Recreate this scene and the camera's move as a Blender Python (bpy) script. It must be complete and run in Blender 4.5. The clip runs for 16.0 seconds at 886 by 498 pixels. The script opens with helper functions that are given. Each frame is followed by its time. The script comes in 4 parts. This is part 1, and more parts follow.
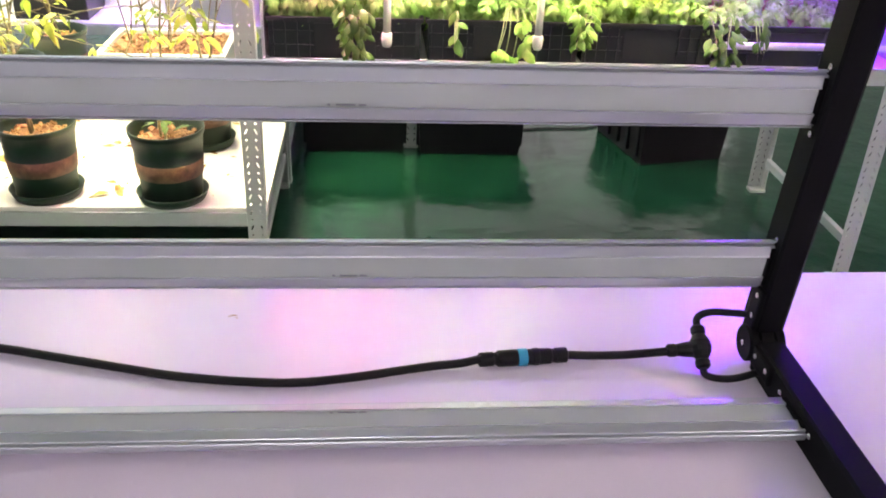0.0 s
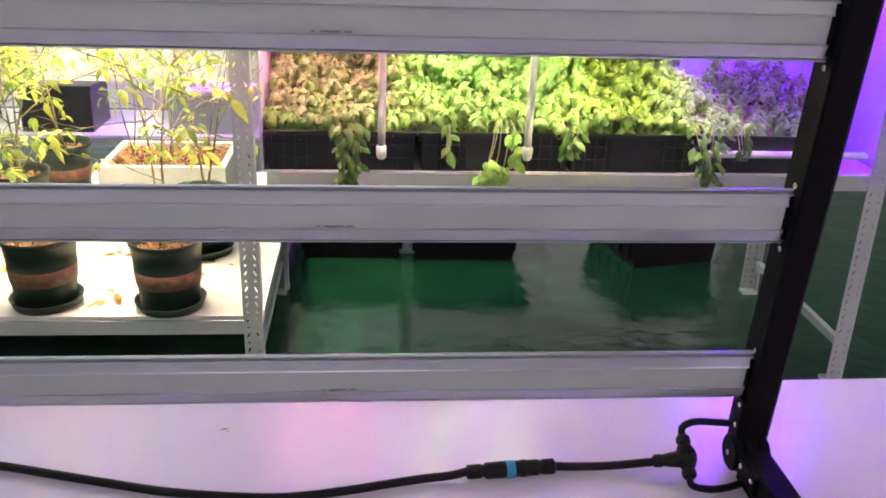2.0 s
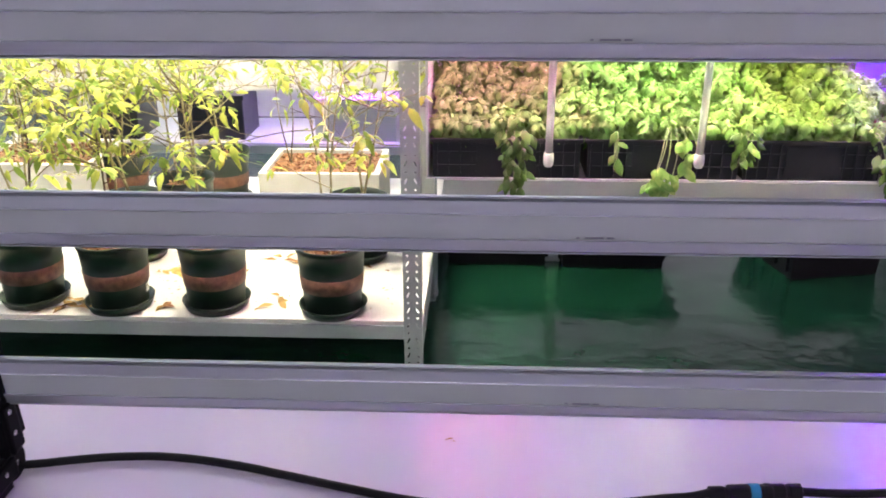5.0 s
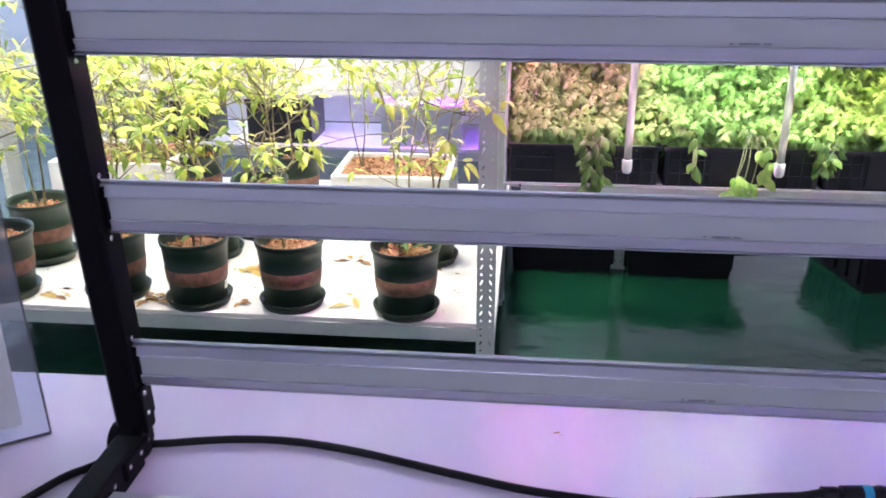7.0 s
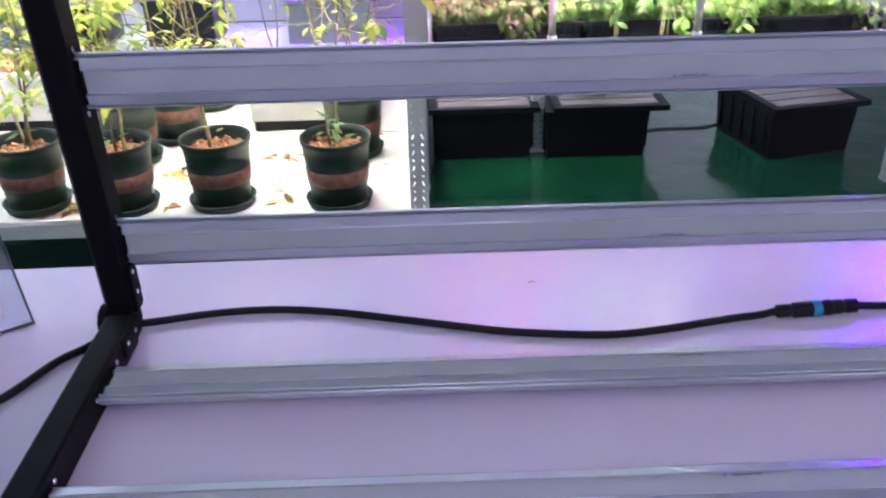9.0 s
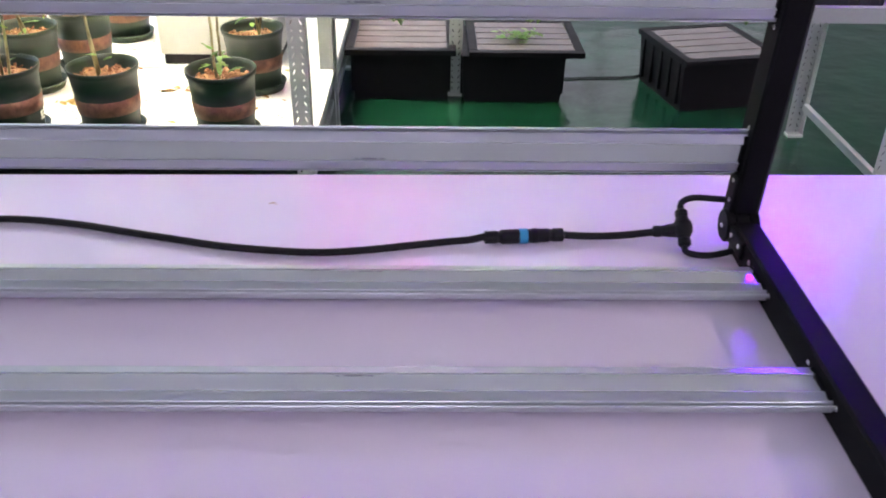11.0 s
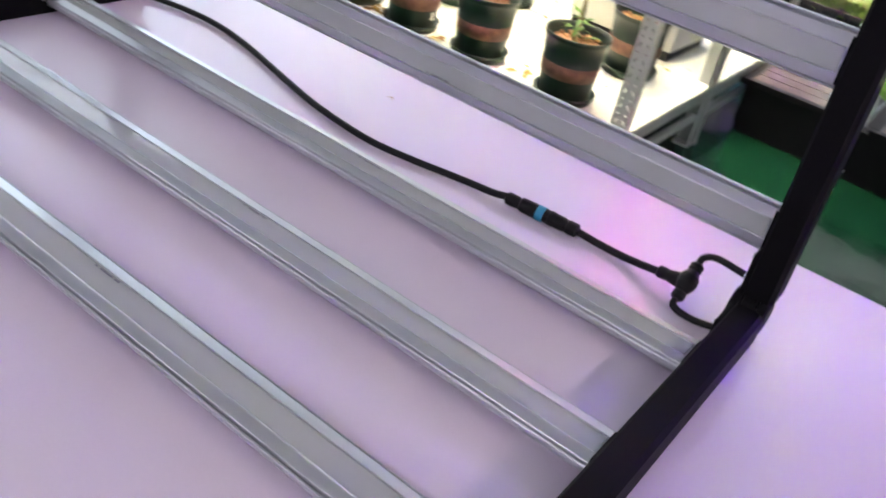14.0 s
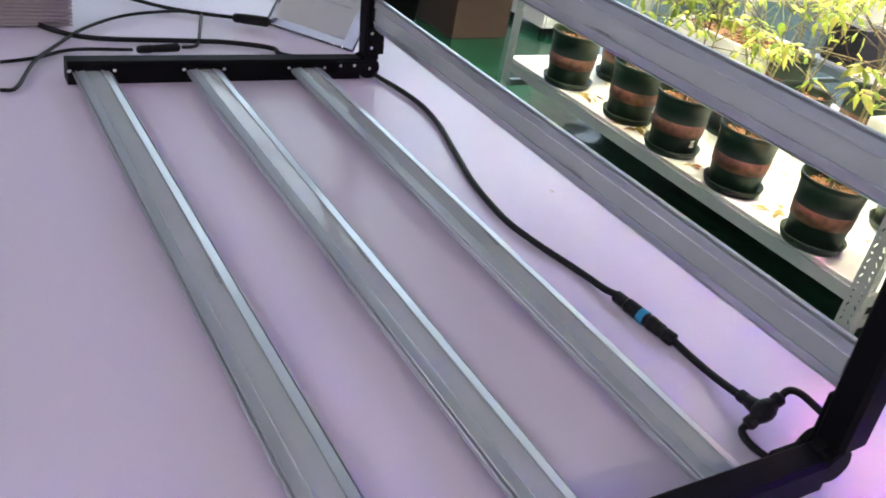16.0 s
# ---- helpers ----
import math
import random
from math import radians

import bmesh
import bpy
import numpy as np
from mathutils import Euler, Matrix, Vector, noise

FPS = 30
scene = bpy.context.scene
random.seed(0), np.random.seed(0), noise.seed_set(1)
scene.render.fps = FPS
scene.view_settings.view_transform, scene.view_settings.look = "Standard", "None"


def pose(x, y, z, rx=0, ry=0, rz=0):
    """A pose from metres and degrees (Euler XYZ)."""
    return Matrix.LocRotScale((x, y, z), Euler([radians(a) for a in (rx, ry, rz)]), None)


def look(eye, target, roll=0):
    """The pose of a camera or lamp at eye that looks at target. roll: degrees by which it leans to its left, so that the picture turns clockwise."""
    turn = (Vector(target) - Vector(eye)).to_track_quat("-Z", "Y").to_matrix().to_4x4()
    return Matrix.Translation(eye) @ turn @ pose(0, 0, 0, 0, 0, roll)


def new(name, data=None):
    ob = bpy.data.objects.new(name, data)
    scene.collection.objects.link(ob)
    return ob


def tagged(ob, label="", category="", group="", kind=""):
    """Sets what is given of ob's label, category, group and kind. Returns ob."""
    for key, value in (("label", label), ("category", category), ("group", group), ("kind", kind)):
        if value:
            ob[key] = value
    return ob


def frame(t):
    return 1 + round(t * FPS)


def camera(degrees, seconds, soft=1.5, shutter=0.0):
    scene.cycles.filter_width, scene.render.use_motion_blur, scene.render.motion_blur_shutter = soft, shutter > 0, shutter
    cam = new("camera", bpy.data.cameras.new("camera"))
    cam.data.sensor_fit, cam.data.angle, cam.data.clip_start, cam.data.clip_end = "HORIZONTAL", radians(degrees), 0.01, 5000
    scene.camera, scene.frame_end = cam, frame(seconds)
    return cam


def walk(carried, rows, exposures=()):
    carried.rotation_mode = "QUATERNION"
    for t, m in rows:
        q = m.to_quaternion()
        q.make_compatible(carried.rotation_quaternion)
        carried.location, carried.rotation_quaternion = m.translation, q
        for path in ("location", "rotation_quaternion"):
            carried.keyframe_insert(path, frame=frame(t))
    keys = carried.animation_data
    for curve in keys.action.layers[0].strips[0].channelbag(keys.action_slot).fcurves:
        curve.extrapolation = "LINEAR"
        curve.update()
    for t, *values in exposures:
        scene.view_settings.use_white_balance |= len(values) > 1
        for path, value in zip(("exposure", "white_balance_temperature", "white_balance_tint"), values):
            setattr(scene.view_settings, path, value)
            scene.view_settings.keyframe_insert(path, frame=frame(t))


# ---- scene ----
cam = camera(53.52, 16.0, soft=1.8, shutter=0.5)
PATH = [
    (0, (-0.0106, 0.0097, 1.3436), (0.1528, 1.7587, 0.3874), 2.59),
    (0.5, (-0.0197, 0.0030, 1.3498), (0.1547, 1.7760, 0.4410), 2.14),
    (1, (-0.0055, -0.0011, 1.3616), (0.1690, 1.8018, 0.5137), 1.83),
    (1.5, (-0.0132, -0.0160, 1.3697), (0.1810, 1.8127, 0.5836), 2.09),
    (2, (0.0008, -0.0123, 1.3706), (0.1654, 1.8347, 0.6213), 1.97),
    (2.5, (-0.0239, -0.0236, 1.3749), (0.1181, 1.8320, 0.6424), 1.98),
    (3, (-0.0437, -0.0106, 1.3726), (0.0466, 1.8510, 0.6471), 1.40),
    (3.5, (-0.0762, -0.0147, 1.3757), (-0.0370, 1.8473, 0.6467), 0.83),
    (4, (-0.1008, 0.0040, 1.3709), (-0.1143, 1.8616, 0.6299), 0.28),
    (6.5, (-0.2036, 0.0060, 1.3680), (-0.3634, 1.8588, 0.6319), 0.06),
    (7, (-0.2229, -0.0350, 1.3682), (-0.4109, 1.8201, 0.6448), -0.08),
    (7.5, (-0.2438, -0.0615, 1.3647), (-0.4410, 1.7885, 0.6307), -0.60),
    (8, (-0.2942, -0.0650, 1.3507), (-0.4039, 1.7655, 0.5524), -0.82),
    (8.5, (-0.3030, -0.0908, 1.3533), (-0.3504, 1.7110, 0.4865), -1.10),
    (9, (-0.3091, -0.0931, 1.3339), (-0.2779, 1.6814, 0.4118), -1.34),
    (9.5, (-0.2708, -0.1076, 1.3289), (-0.1574, 1.6425, 0.3676), -0.55),
    (10, (-0.1739, -0.1462, 1.3336), (-0.0566, 1.5954, 0.3574), 0.30),
    (12.5, (0.3380, -0.1792, 1.3088), (0.0197, 1.4422, 0.1819), 5.26),
    (13, (0.4261, -0.1993, 1.3159), (-0.0620, 1.3640, 0.1679), 8.91),
    (13.5, (0.4797, -0.1362, 1.3036), (-0.1541, 1.3997, 0.1904), 11.68),
    (14, (0.5564, -0.0703, 1.3145), (-0.2993, 1.3645, 0.2149), 12.55),
    (14.5, (0.6695, 0.0078, 1.3277), (-0.4334, 1.2445, 0.2078), 13.88),
    (15, (0.7420, 0.0513, 1.3353), (-0.5316, 1.1516, 0.2548), 14.04),
    (15.5, (0.7707, 0.0586, 1.3440), (-0.6002, 1.1073, 0.3336), 12.69),
    (16, (0.7743, 0.0481, 1.3422), (-0.6393, 1.0576, 0.3510), 11.69),
]
EXPOSURE = [(0.0, 0.10, 7150, 14), (1.5, -0.31, 7000, 18), (3.5, -0.46, 6850, 20), (6.5, -0.49, 5750, 28), (8.0, -0.46, 5500, 28), (8.5, -0.44, 5500, 27), (10.0, -0.18, 5950, 24), (12.5, -0.09, 6550, 18), (14.0, -0.14, 6650, 17), (15.0, -0.22, 6650, 15), (16.0, -0.37, 6400, 12)]
walk(cam, [(t, look(eye, target, roll)) for t, eye, target, roll in PATH], EXPOSURE)

# ---- world: a closed room, hardly any light from outside ----
world = bpy.data.worlds.new("world")
scene.world = world
world.use_nodes = True
world.node_tree.nodes["Background"].inputs[0].default_value = (0.6, 0.6, 0.7, 1)
world.node_tree.nodes["Background"].inputs[1].default_value = 0.02
scene.view_settings.exposure = 0.0

# lamp colours and strengths (emission of the diffusers)
CEILING_EAST = ((1.0, 0.80, 0.84), 72.0)
FILL_NORTH = ((0.94, 0.97, 1.0), 6.0)
FILL_SOUTH = ((0.91, 0.87, 1.0), 16.5)
WINDOW_SKY = ((0.72, 0.88, 1.0), 4.0)
NORTH_SKY = ((0.98, 0.97, 0.93), 0.7)
# Panels added out of view, only for what the bars reflect.
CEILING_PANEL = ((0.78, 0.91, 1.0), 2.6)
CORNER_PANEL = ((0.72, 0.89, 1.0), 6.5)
SHELF_WHITE = ((1.0, 0.94, 0.66), 325.0)
BAY_PINK = ((1.0, 0.26, 0.58), 330.0)
BAY_WHITE = ((0.88, 1.0, 0.58), 460.0)
BAY_WARM = ((1.0, 0.74, 0.26), 310.0)
BAY_VIOLET = ((0.14, 0.0, 1.0), 370.0)
FAR_VIOLET = ((0.36, 0.06, 1.0), 240.0)
FAR_FILL = ((0.95, 1.0, 0.95), 45.0)


# ---- materials ----
def material(name, colour, rough=0.5, metal=0.0, vary=0.12, scale=9.0, fine=90.0, bump=0.15, depth=0.002,
             second=None, island=False, per_object=False, rough_vary=0.08, coat=0.0, translucent=0.0, stretch=(1, 1, 1), spec=0.5):
    m = bpy.data.materials.new(name)
    m.use_nodes = True
    nt = m.node_tree
    n, l = nt.nodes, nt.links
    bsdf = n["Principled BSDF"]
    tc = n.new("ShaderNodeTexCoord")
    mp = n.new("ShaderNodeMapping")
    mp.inputs["Scale"].default_value = stretch
    l.new(tc.outputs["Object"], mp.inputs["Vector"])
    big = n.new("ShaderNodeTexNoise")
    big.inputs["Scale"].default_value = scale
    big.inputs["Detail"].default_value = 5
    small = n.new("ShaderNodeTexNoise")
    small.inputs["Scale"].default_value = fine
    small.inputs["Detail"].default_value = 3
    for node in (big, small):
        l.new(mp.outputs[0], node.inputs["Vector"])
    ramp = n.new("ShaderNodeValToRGB")
    other = second or tuple(c * 0.6 for c in colour)
    ramp.color_ramp.elements[0].position, ramp.color_ramp.elements[1].position = 0.32, 0.68
    ramp.color_ramp.elements[0].color = (*other, 1)
    ramp.color_ramp.elements[1].color = (*colour, 1)
    if island or per_object:
        rnd = n.new("ShaderNodeNewGeometry" if island else "ShaderNodeObjectInfo")
        half = n.new("ShaderNodeMath")
        half.operation = "MULTIPLY_ADD"
        l.new(rnd.outputs["Random Per Island" if island else "Random"], half.inputs[0])
        half.inputs[1].default_value = 0.6
        l.new(big.outputs["Fac"], half.inputs[2])
        sub = n.new("ShaderNodeMath")
        sub.operation = "SUBTRACT"
        l.new(half.outputs[0], sub.inputs[0])
        sub.inputs[1].default_value = 0.3
        source = sub.outputs[0]
    else:
        source = big.outputs["Fac"]
    l.new(source, ramp.inputs[0])
    mix = n.new("ShaderNodeMix")
    mix.data_type = "RGBA"
    mix.inputs[0].default_value = 1.0 if (second or island or per_object) else vary * 3
    mix.inputs[6].default_value = (*colour, 1)
    l.new(ramp.outputs[0], mix.inputs[7])
    hsv = n.new("ShaderNodeHueSaturation")
    grain = n.new("ShaderNodeMapRange")
    grain.inputs[3].default_value, grain.inputs[4].default_value = 1 - vary, 1 + vary
    l.new(small.outputs["Fac"], grain.inputs[0])
    l.new(grain.outputs[0], hsv.inputs["Value"])
    l.new(mix.outputs[2], hsv.inputs["Color"])
    l.new(hsv.outputs[0], bsdf.inputs["Base Color"])
    rr = n.new("ShaderNodeMapRange")
    rr.inputs[3].default_value, rr.inputs[4].default_value = max(rough - rough_vary, 0.02), min(rough + rough_vary, 1)
    l.new(big.outputs["Fac"], rr.inputs[0])
    l.new(rr.outputs[0], bsdf.inputs["Roughness"])
    bsdf.inputs["Metallic"].default_value = metal
    bsdf.inputs["Specular IOR Level"].default_value = spec
    bsdf.inputs["Coat Weight"].default_value = coat
    if bump:
        b = n.new("ShaderNodeBump")
        b.inputs["Strength"].default_value, b.inputs["Distance"].default_value = bump, depth
        l.new(small.outputs["Fac"], b.inputs["Height"])
        l.new(b.outputs[0], bsdf.inputs["Normal"])
    if translucent:
        tr = n.new("ShaderNodeBsdfTranslucent")
        l.new(hsv.outputs[0], tr.inputs["Color"])
        ms = n.new("ShaderNodeMixShader")
        ms.inputs[0].default_value = translucent
        l.new(bsdf.outputs[0], ms.inputs[1])
        l.new(tr.outputs[0], ms.inputs[2])
        l.new(ms.outputs[0], n["Material Output"].inputs[0])
    return m


def glowing(name, colour, strength):
    m = bpy.data.materials.new(name)
    m.use_nodes = True
    b = m.node_tree.nodes["Principled BSDF"]
    b.inputs["Base Color"].default_value = (0.8, 0.8, 0.8, 1)
    b.inputs["Emission Color"].default_value = (*colour, 1)
    b.inputs["Emission Strength"].default_value = strength
    return m


def clear(name, colour, rough, see):
    """A clear plastic: glossy skin over a partly see-through, partly milky body."""
    m = bpy.data.materials.new(name)
    m.use_nodes = True
    n, l = m.node_tree.nodes, m.node_tree.links
    b = n["Principled BSDF"]
    b.inputs["Base Color"].default_value = (*colour, 1)
    b.inputs["Roughness"].default_value = rough
    b.inputs["Specular IOR Level"].default_value = 0.0
    t = n.new("ShaderNodeBsdfTransparent")
    t.inputs[0].default_value = (0.97, 0.98, 1.0, 1)
    ms = n.new("ShaderNodeMixShader")
    ms.inputs[0].default_value = see
    l.new(b.outputs[0], ms.inputs[1])
    l.new(t.outputs[0], ms.inputs[2])
    gloss = n.new("ShaderNodeBsdfGlossy")
    gloss.inputs["Roughness"].default_value = rough
    facing = n.new("ShaderNodeLayerWeight")
    facing.inputs[0].default_value = 0.5
    steep = n.new("ShaderNodeMath")
    steep.operation = "POWER"
    l.new(facing.outputs["Facing"], steep.inputs[0])
    steep.inputs[1].default_value = 4.0
    fres = n.new("ShaderNodeMath")
    fres.operation = "MULTIPLY_ADD"
    l.new(steep.outputs[0], fres.inputs[0])
    fres.inputs[1].default_value, fres.inputs[2].default_value = 0.7, 0.035
    top = n.new("ShaderNodeMixShader")
    l.new(fres.outputs[0], top.inputs[0])
    l.new(ms.outputs[0], top.inputs[1])
    l.new(gloss.outputs[0], top.inputs[2])
    l.new(top.outputs[0], n["Material Output"].inputs[0])
    return m


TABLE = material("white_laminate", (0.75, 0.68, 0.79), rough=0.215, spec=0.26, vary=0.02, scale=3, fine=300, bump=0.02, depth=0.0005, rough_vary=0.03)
FLOOR = material("green_epoxy", spec=0.5, colour=(0.009, 0.070, 0.034), rough=0.15, vary=0.10, scale=4.5, fine=5.5, bump=0.55, depth=0.012, second=(0.005, 0.040, 0.022), rough_vary=0.16)
WALL = material("wall_paint", (0.62, 0.62, 0.63), rough=0.8, vary=0.04, scale=2, fine=120, bump=0.1)
ALU = material("anodised_aluminium", (0.56, 0.595, 0.62), rough=0.29, metal=0.6, vary=0.05, scale=6, fine=240, rough_vary=0.03, bump=0.03, depth=0.0005, stretch=(0.06, 1, 1))
PCB = material("white_circuit_board", (0.58, 0.615, 0.61), rough=0.45, vary=0.05, scale=14, fine=120, bump=0)
CHIP = material("led_chip_phosphor", (0.80, 0.81, 0.74), rough=0.35, vary=0.15, bump=0, island=True, second=(0.71, 0.71, 0.63))
LENS = clear("frosted_lens", (0.76, 0.81, 0.77), 0.05, 0.66)
ACRYLIC = clear("acrylic", (0.75, 0.80, 0.80), 0.04, 0.94)
BLACK = material("black_powder_coat", (0.006, 0.006, 0.007), rough=0.55, spec=0.07, vary=0.18, scale=20, fine=400, bump=0.12, depth=0.0005)
RUBBER = material("black_rubber", (0.006, 0.006, 0.007), rough=0.5, spec=0.25, vary=0.2, scale=30, fine=300, bump=0.1, depth=0.0005)
BLUE = material("cyan_blue_plastic", (0.02, 0.30, 0.50), rough=0.4, vary=0.08, scale=30, fine=300, bump=0.05)
STEEL = material("screw_steel", (0.75, 0.75, 0.75), rough=0.25, metal=1.0, vary=0.05, bump=0)
INK = material("dark_print", (0.10, 0.10, 0.12), rough=0.6, vary=0.1, bump=0)
RACK = material("grey_painted_steel", (0.55, 0.57, 0.56), rough=0.42, metal=0.15, vary=0.07, scale=7, fine=160, bump=0.06, depth=0.001)
BOARD = material("white_shelf_board", (0.80, 0.79, 0.75), rough=0.5, vary=0.05, scale=6, fine=130, bump=0.06, second=(0.70, 0.68, 0.61))
CRATE = material("black_crate_plastic", (0.032, 0.031, 0.036), rough=0.4, vary=0.15, scale=12, fine=150, bump=0.1)
TUBM = material("black_tub_plastic", (0.009, 0.008, 0.011), rough=0.5, spec=0.2, vary=0.15, scale=8, fine=120, bump=0.1)
LIDM = material("dark_brown_lid_slats", (0.20, 0.15, 0.14), spec=0.5, rough=0.22, rough_vary=0.05, vary=0.06, scale=3, fine=120, bump=0.015, second=(0.13, 0.10, 0.095))
POT = material("dark_green_pot", (0.013, 0.033, 0.019), rough=0.42, vary=0.16, scale=14, fine=160, bump=0.08, per_object=True, second=(0.010, 0.022, 0.015))
BAND = material("terracotta_band", (0.22, 0.098, 0.062), rough=0.55, vary=0.22, scale=42, fine=150, bump=0.2, depth=0.003, second=(0.11, 0.045, 0.032))
BANDINK = material("band_relief_print", (0.14, 0.055, 0.035), rough=0.5, vary=0.1, bump=0)
SOIL = material("coir_soil", (0.36, 0.19, 0.09), rough=0.95, vary=0.3, scale=60, fine=220, bump=0.8, depth=0.006, second=(0.15, 0.065, 0.03))
CHIPS = material("bark_chips", (0.48, 0.27, 0.135), rough=0.9, vary=0.2, scale=40, fine=200, bump=0.3, island=True, second=(0.20, 0.085, 0.04))
FOAM = material("white_foam", (0.80, 0.79, 0.74), rough=0.75, vary=0.05, scale=10, fine=260, bump=0.15, second=(0.74, 0.72, 0.66))
PIPE = material("white_pvc", (0.82, 0.81, 0.79), translucent=0.4, rough=0.34, rough_vary=0.03, vary=0.03, scale=8, fine=100, bump=0.02)
BASIL = material("basil_leaf", (0.38, 0.58, 0.19), rough=0.38, vary=0.15, scale=30, fine=200, bump=0.25, island=True, second=(0.25, 0.43, 0.11), translucent=0.4)
# Dimness of the hanging shoots is put into a darker leaf colour.
SPRIG = material("dimmed_basil_leaf", (0.13, 0.25, 0.048), rough=0.38, vary=0.15, scale=30, fine=200, bump=0.25, island=True, second=(0.07, 0.15, 0.03), translucent=0.4)
BASILPALE = material("pale_basil_leaf", (0.44, 0.62, 0.17), rough=0.42, vary=0.15, scale=30, fine=200, bump=0.25, island=True, second=(0.22, 0.44, 0.09), translucent=0.4)
CHILI = material("chili_leaf", (0.64, 0.68, 0.12), rough=0.45, vary=0.15, scale=30, fine=200, bump=0.2, island=True, second=(0.24, 0.36, 0.06), translucent=0.45)
DRY = material("fallen_leaf", (0.50, 0.34, 0.10), rough=0.8, vary=0.2, scale=30, fine=200, bump=0.2, island=True, second=(0.26, 0.12, 0.04))
STEM = material("green_brown_stem", (0.44, 0.39, 0.20), rough=0.6, vary=0.2, scale=20, fine=200, bump=0.3, island=True, second=(0.10, 0.07, 0.035))
PALESTEM = material("pale_stem", (0.42, 0.48, 0.24), rough=0.5, vary=0.15, scale=20, fine=200, bump=0.1)
MYLAR = material("white_side_panel", (0.78, 0.77, 0.80), rough=0.38, rough_vary=0.05, vary=0.03, scale=5, fine=100, bump=0.03)
PAPER = material("white_paper", (0.80, 0.79, 0.70), rough=0.7, vary=0.03, scale=5, fine=200, bump=0.03)
GREYTEXT = material("grey_print", (0.58, 0.57, 0.53), rough=0.7, vary=0.05, bump=0)
BEIGE = material("ivory_housing", (0.34, 0.31, 0.30), rough=0.45, vary=0.05, scale=12, fine=160, bump=0.05)
BROWN = material("brown_carton", (0.06, 0.034, 0.026), rough=0.7, vary=0.12, scale=6, fine=100, bump=0.1)
LIGHTGREY = material("light_grey_plastic", (0.70, 0.69, 0.72), rough=0.45, vary=0.05, scale=8, fine=120, bump=0.04)


# ---- mesh helpers ----
ROOM = Matrix.Identity(4)
PLANT_AREA = Matrix.Translation((0.004, 0.0252, 0)) @ Matrix.Scale(0.91, 4)
area = ROOM


def thing(name, m, label, category, group="", kind=""):
    """An empty that carries a thing, at a place given in the measures of its own area of the room."""
    ob = new(name)
    ob.empty_display_size = 0.05
    ob.matrix_basis = area @ (m if isinstance(m, Matrix) else Matrix.Translation(m))
    return tagged(ob, label, category, group, kind)


def part(name, bm, mat, parent=None, label="", kind="", smooth=False):
    if isinstance(bm, bpy.types.Mesh):
        me = bm
    else:
        me = bpy.data.meshes.new(name)
        bm.to_mesh(me)
        bm.free()
    if not me.materials:
        me.materials.append(mat)
    if smooth:
        me.polygons.foreach_set("use_smooth", [True] * len(me.polygons))
    ob = new(name, me)
    ob.parent = parent
    if label or kind:
        tagged(ob, label, kind=kind)
    return ob


def box(bm, x0, x1, y0, y1, z0, z1, bevel=0.0, m=None):
    vs = [bm.verts.new((x, y, z)) for x in (x0, x1) for y in (y0, y1) for z in (z0, z1)]
    fs = [bm.faces.new([vs[i] for i in f]) for f in ((0, 1, 3, 2), (4, 6, 7, 5), (0, 4, 5, 1), (2, 3, 7, 6), (0, 2, 6, 4), (1, 5, 7, 3))]
    if bevel:
        es = list({e for f in fs for e in f.edges})
        out = bmesh.ops.bevel(bm, geom=es, offset=bevel, segments=2, profile=0.6, affect="EDGES")
        vs = list({v for v in vs if v.is_valid} | set(out["verts"]))
    if m is not None:
        bmesh.ops.transform(bm, matrix=m, verts=vs)
    return bm


def bx(*a, **k):
    return box(bmesh.new(), *a, **k)


def lathe(bm, profile, n=28, m=None, cap=True):
    """Turns (radius, height) pairs about z."""
    rings = []
    for r, z in profile:
        rings.append([bm.verts.new((r * math.cos(2 * math.pi * i / n), r * math.sin(2 * math.pi * i / n), z)) for i in range(n)])
    for a, b in zip(rings, rings[1:]):
        for i in range(n):
            bm.faces.new((a[i], a[(i + 1) % n], b[(i + 1) % n], b[i]))
    if cap:
        bm.faces.new(rings[0][::-1])
        bm.faces.new(rings[-1])
    if m is not None:
        bmesh.ops.transform(bm, matrix=m, verts=[v for r in rings for v in r])
    return bm


def smooth_line(points, steps=8):
    """A Catmull-Rom line through the points."""
    p = [Vector(q) for q in points]
    p = [2 * p[0] - p[1]] + p + [2 * p[-1] - p[-2]]
    out = []
    for a, b, c, d in zip(p, p[1:], p[2:], p[3:]):
        for i in range(steps):
            t = i / steps
            out.append(0.5 * (2 * b + (c - a) * t + (2 * a - 5 * b + 4 * c - d) * t * t + (3 * b - a - 3 * c + d) * t ** 3))
    return out + [p[-2]]


def tube(bm, line, radius, sides=8):
    """A tube along the line; radius is a number, or one for each point."""
    rs = radius if isinstance(radius, (list, tuple)) else [radius] * len(line)
    side = None
    rings = []
    for i, p in enumerate(line):
        t = (line[min(i + 1, len(line) - 1)] - line[max(i - 1, 0)]).normalized()
        if side is None:
            side = t.orthogonal().normalized()
        side = (side - t * side.dot(t)).normalized()
        other = t.cross(side)
        rings.append([bm.verts.new(p + rs[i] * (math.cos(2 * math.pi * k / sides) * side + math.sin(2 * math.pi * k / sides) * other)) for k in range(sides)])
    for a, b in zip(rings, rings[1:]):
        for k in range(sides):
            bm.faces.new((a[k], a[(k + 1) % sides], b[(k + 1) % sides], b[k]))
    bm.faces.new(rings[0][::-1])
    bm.faces.new(rings[-1])
    return bm


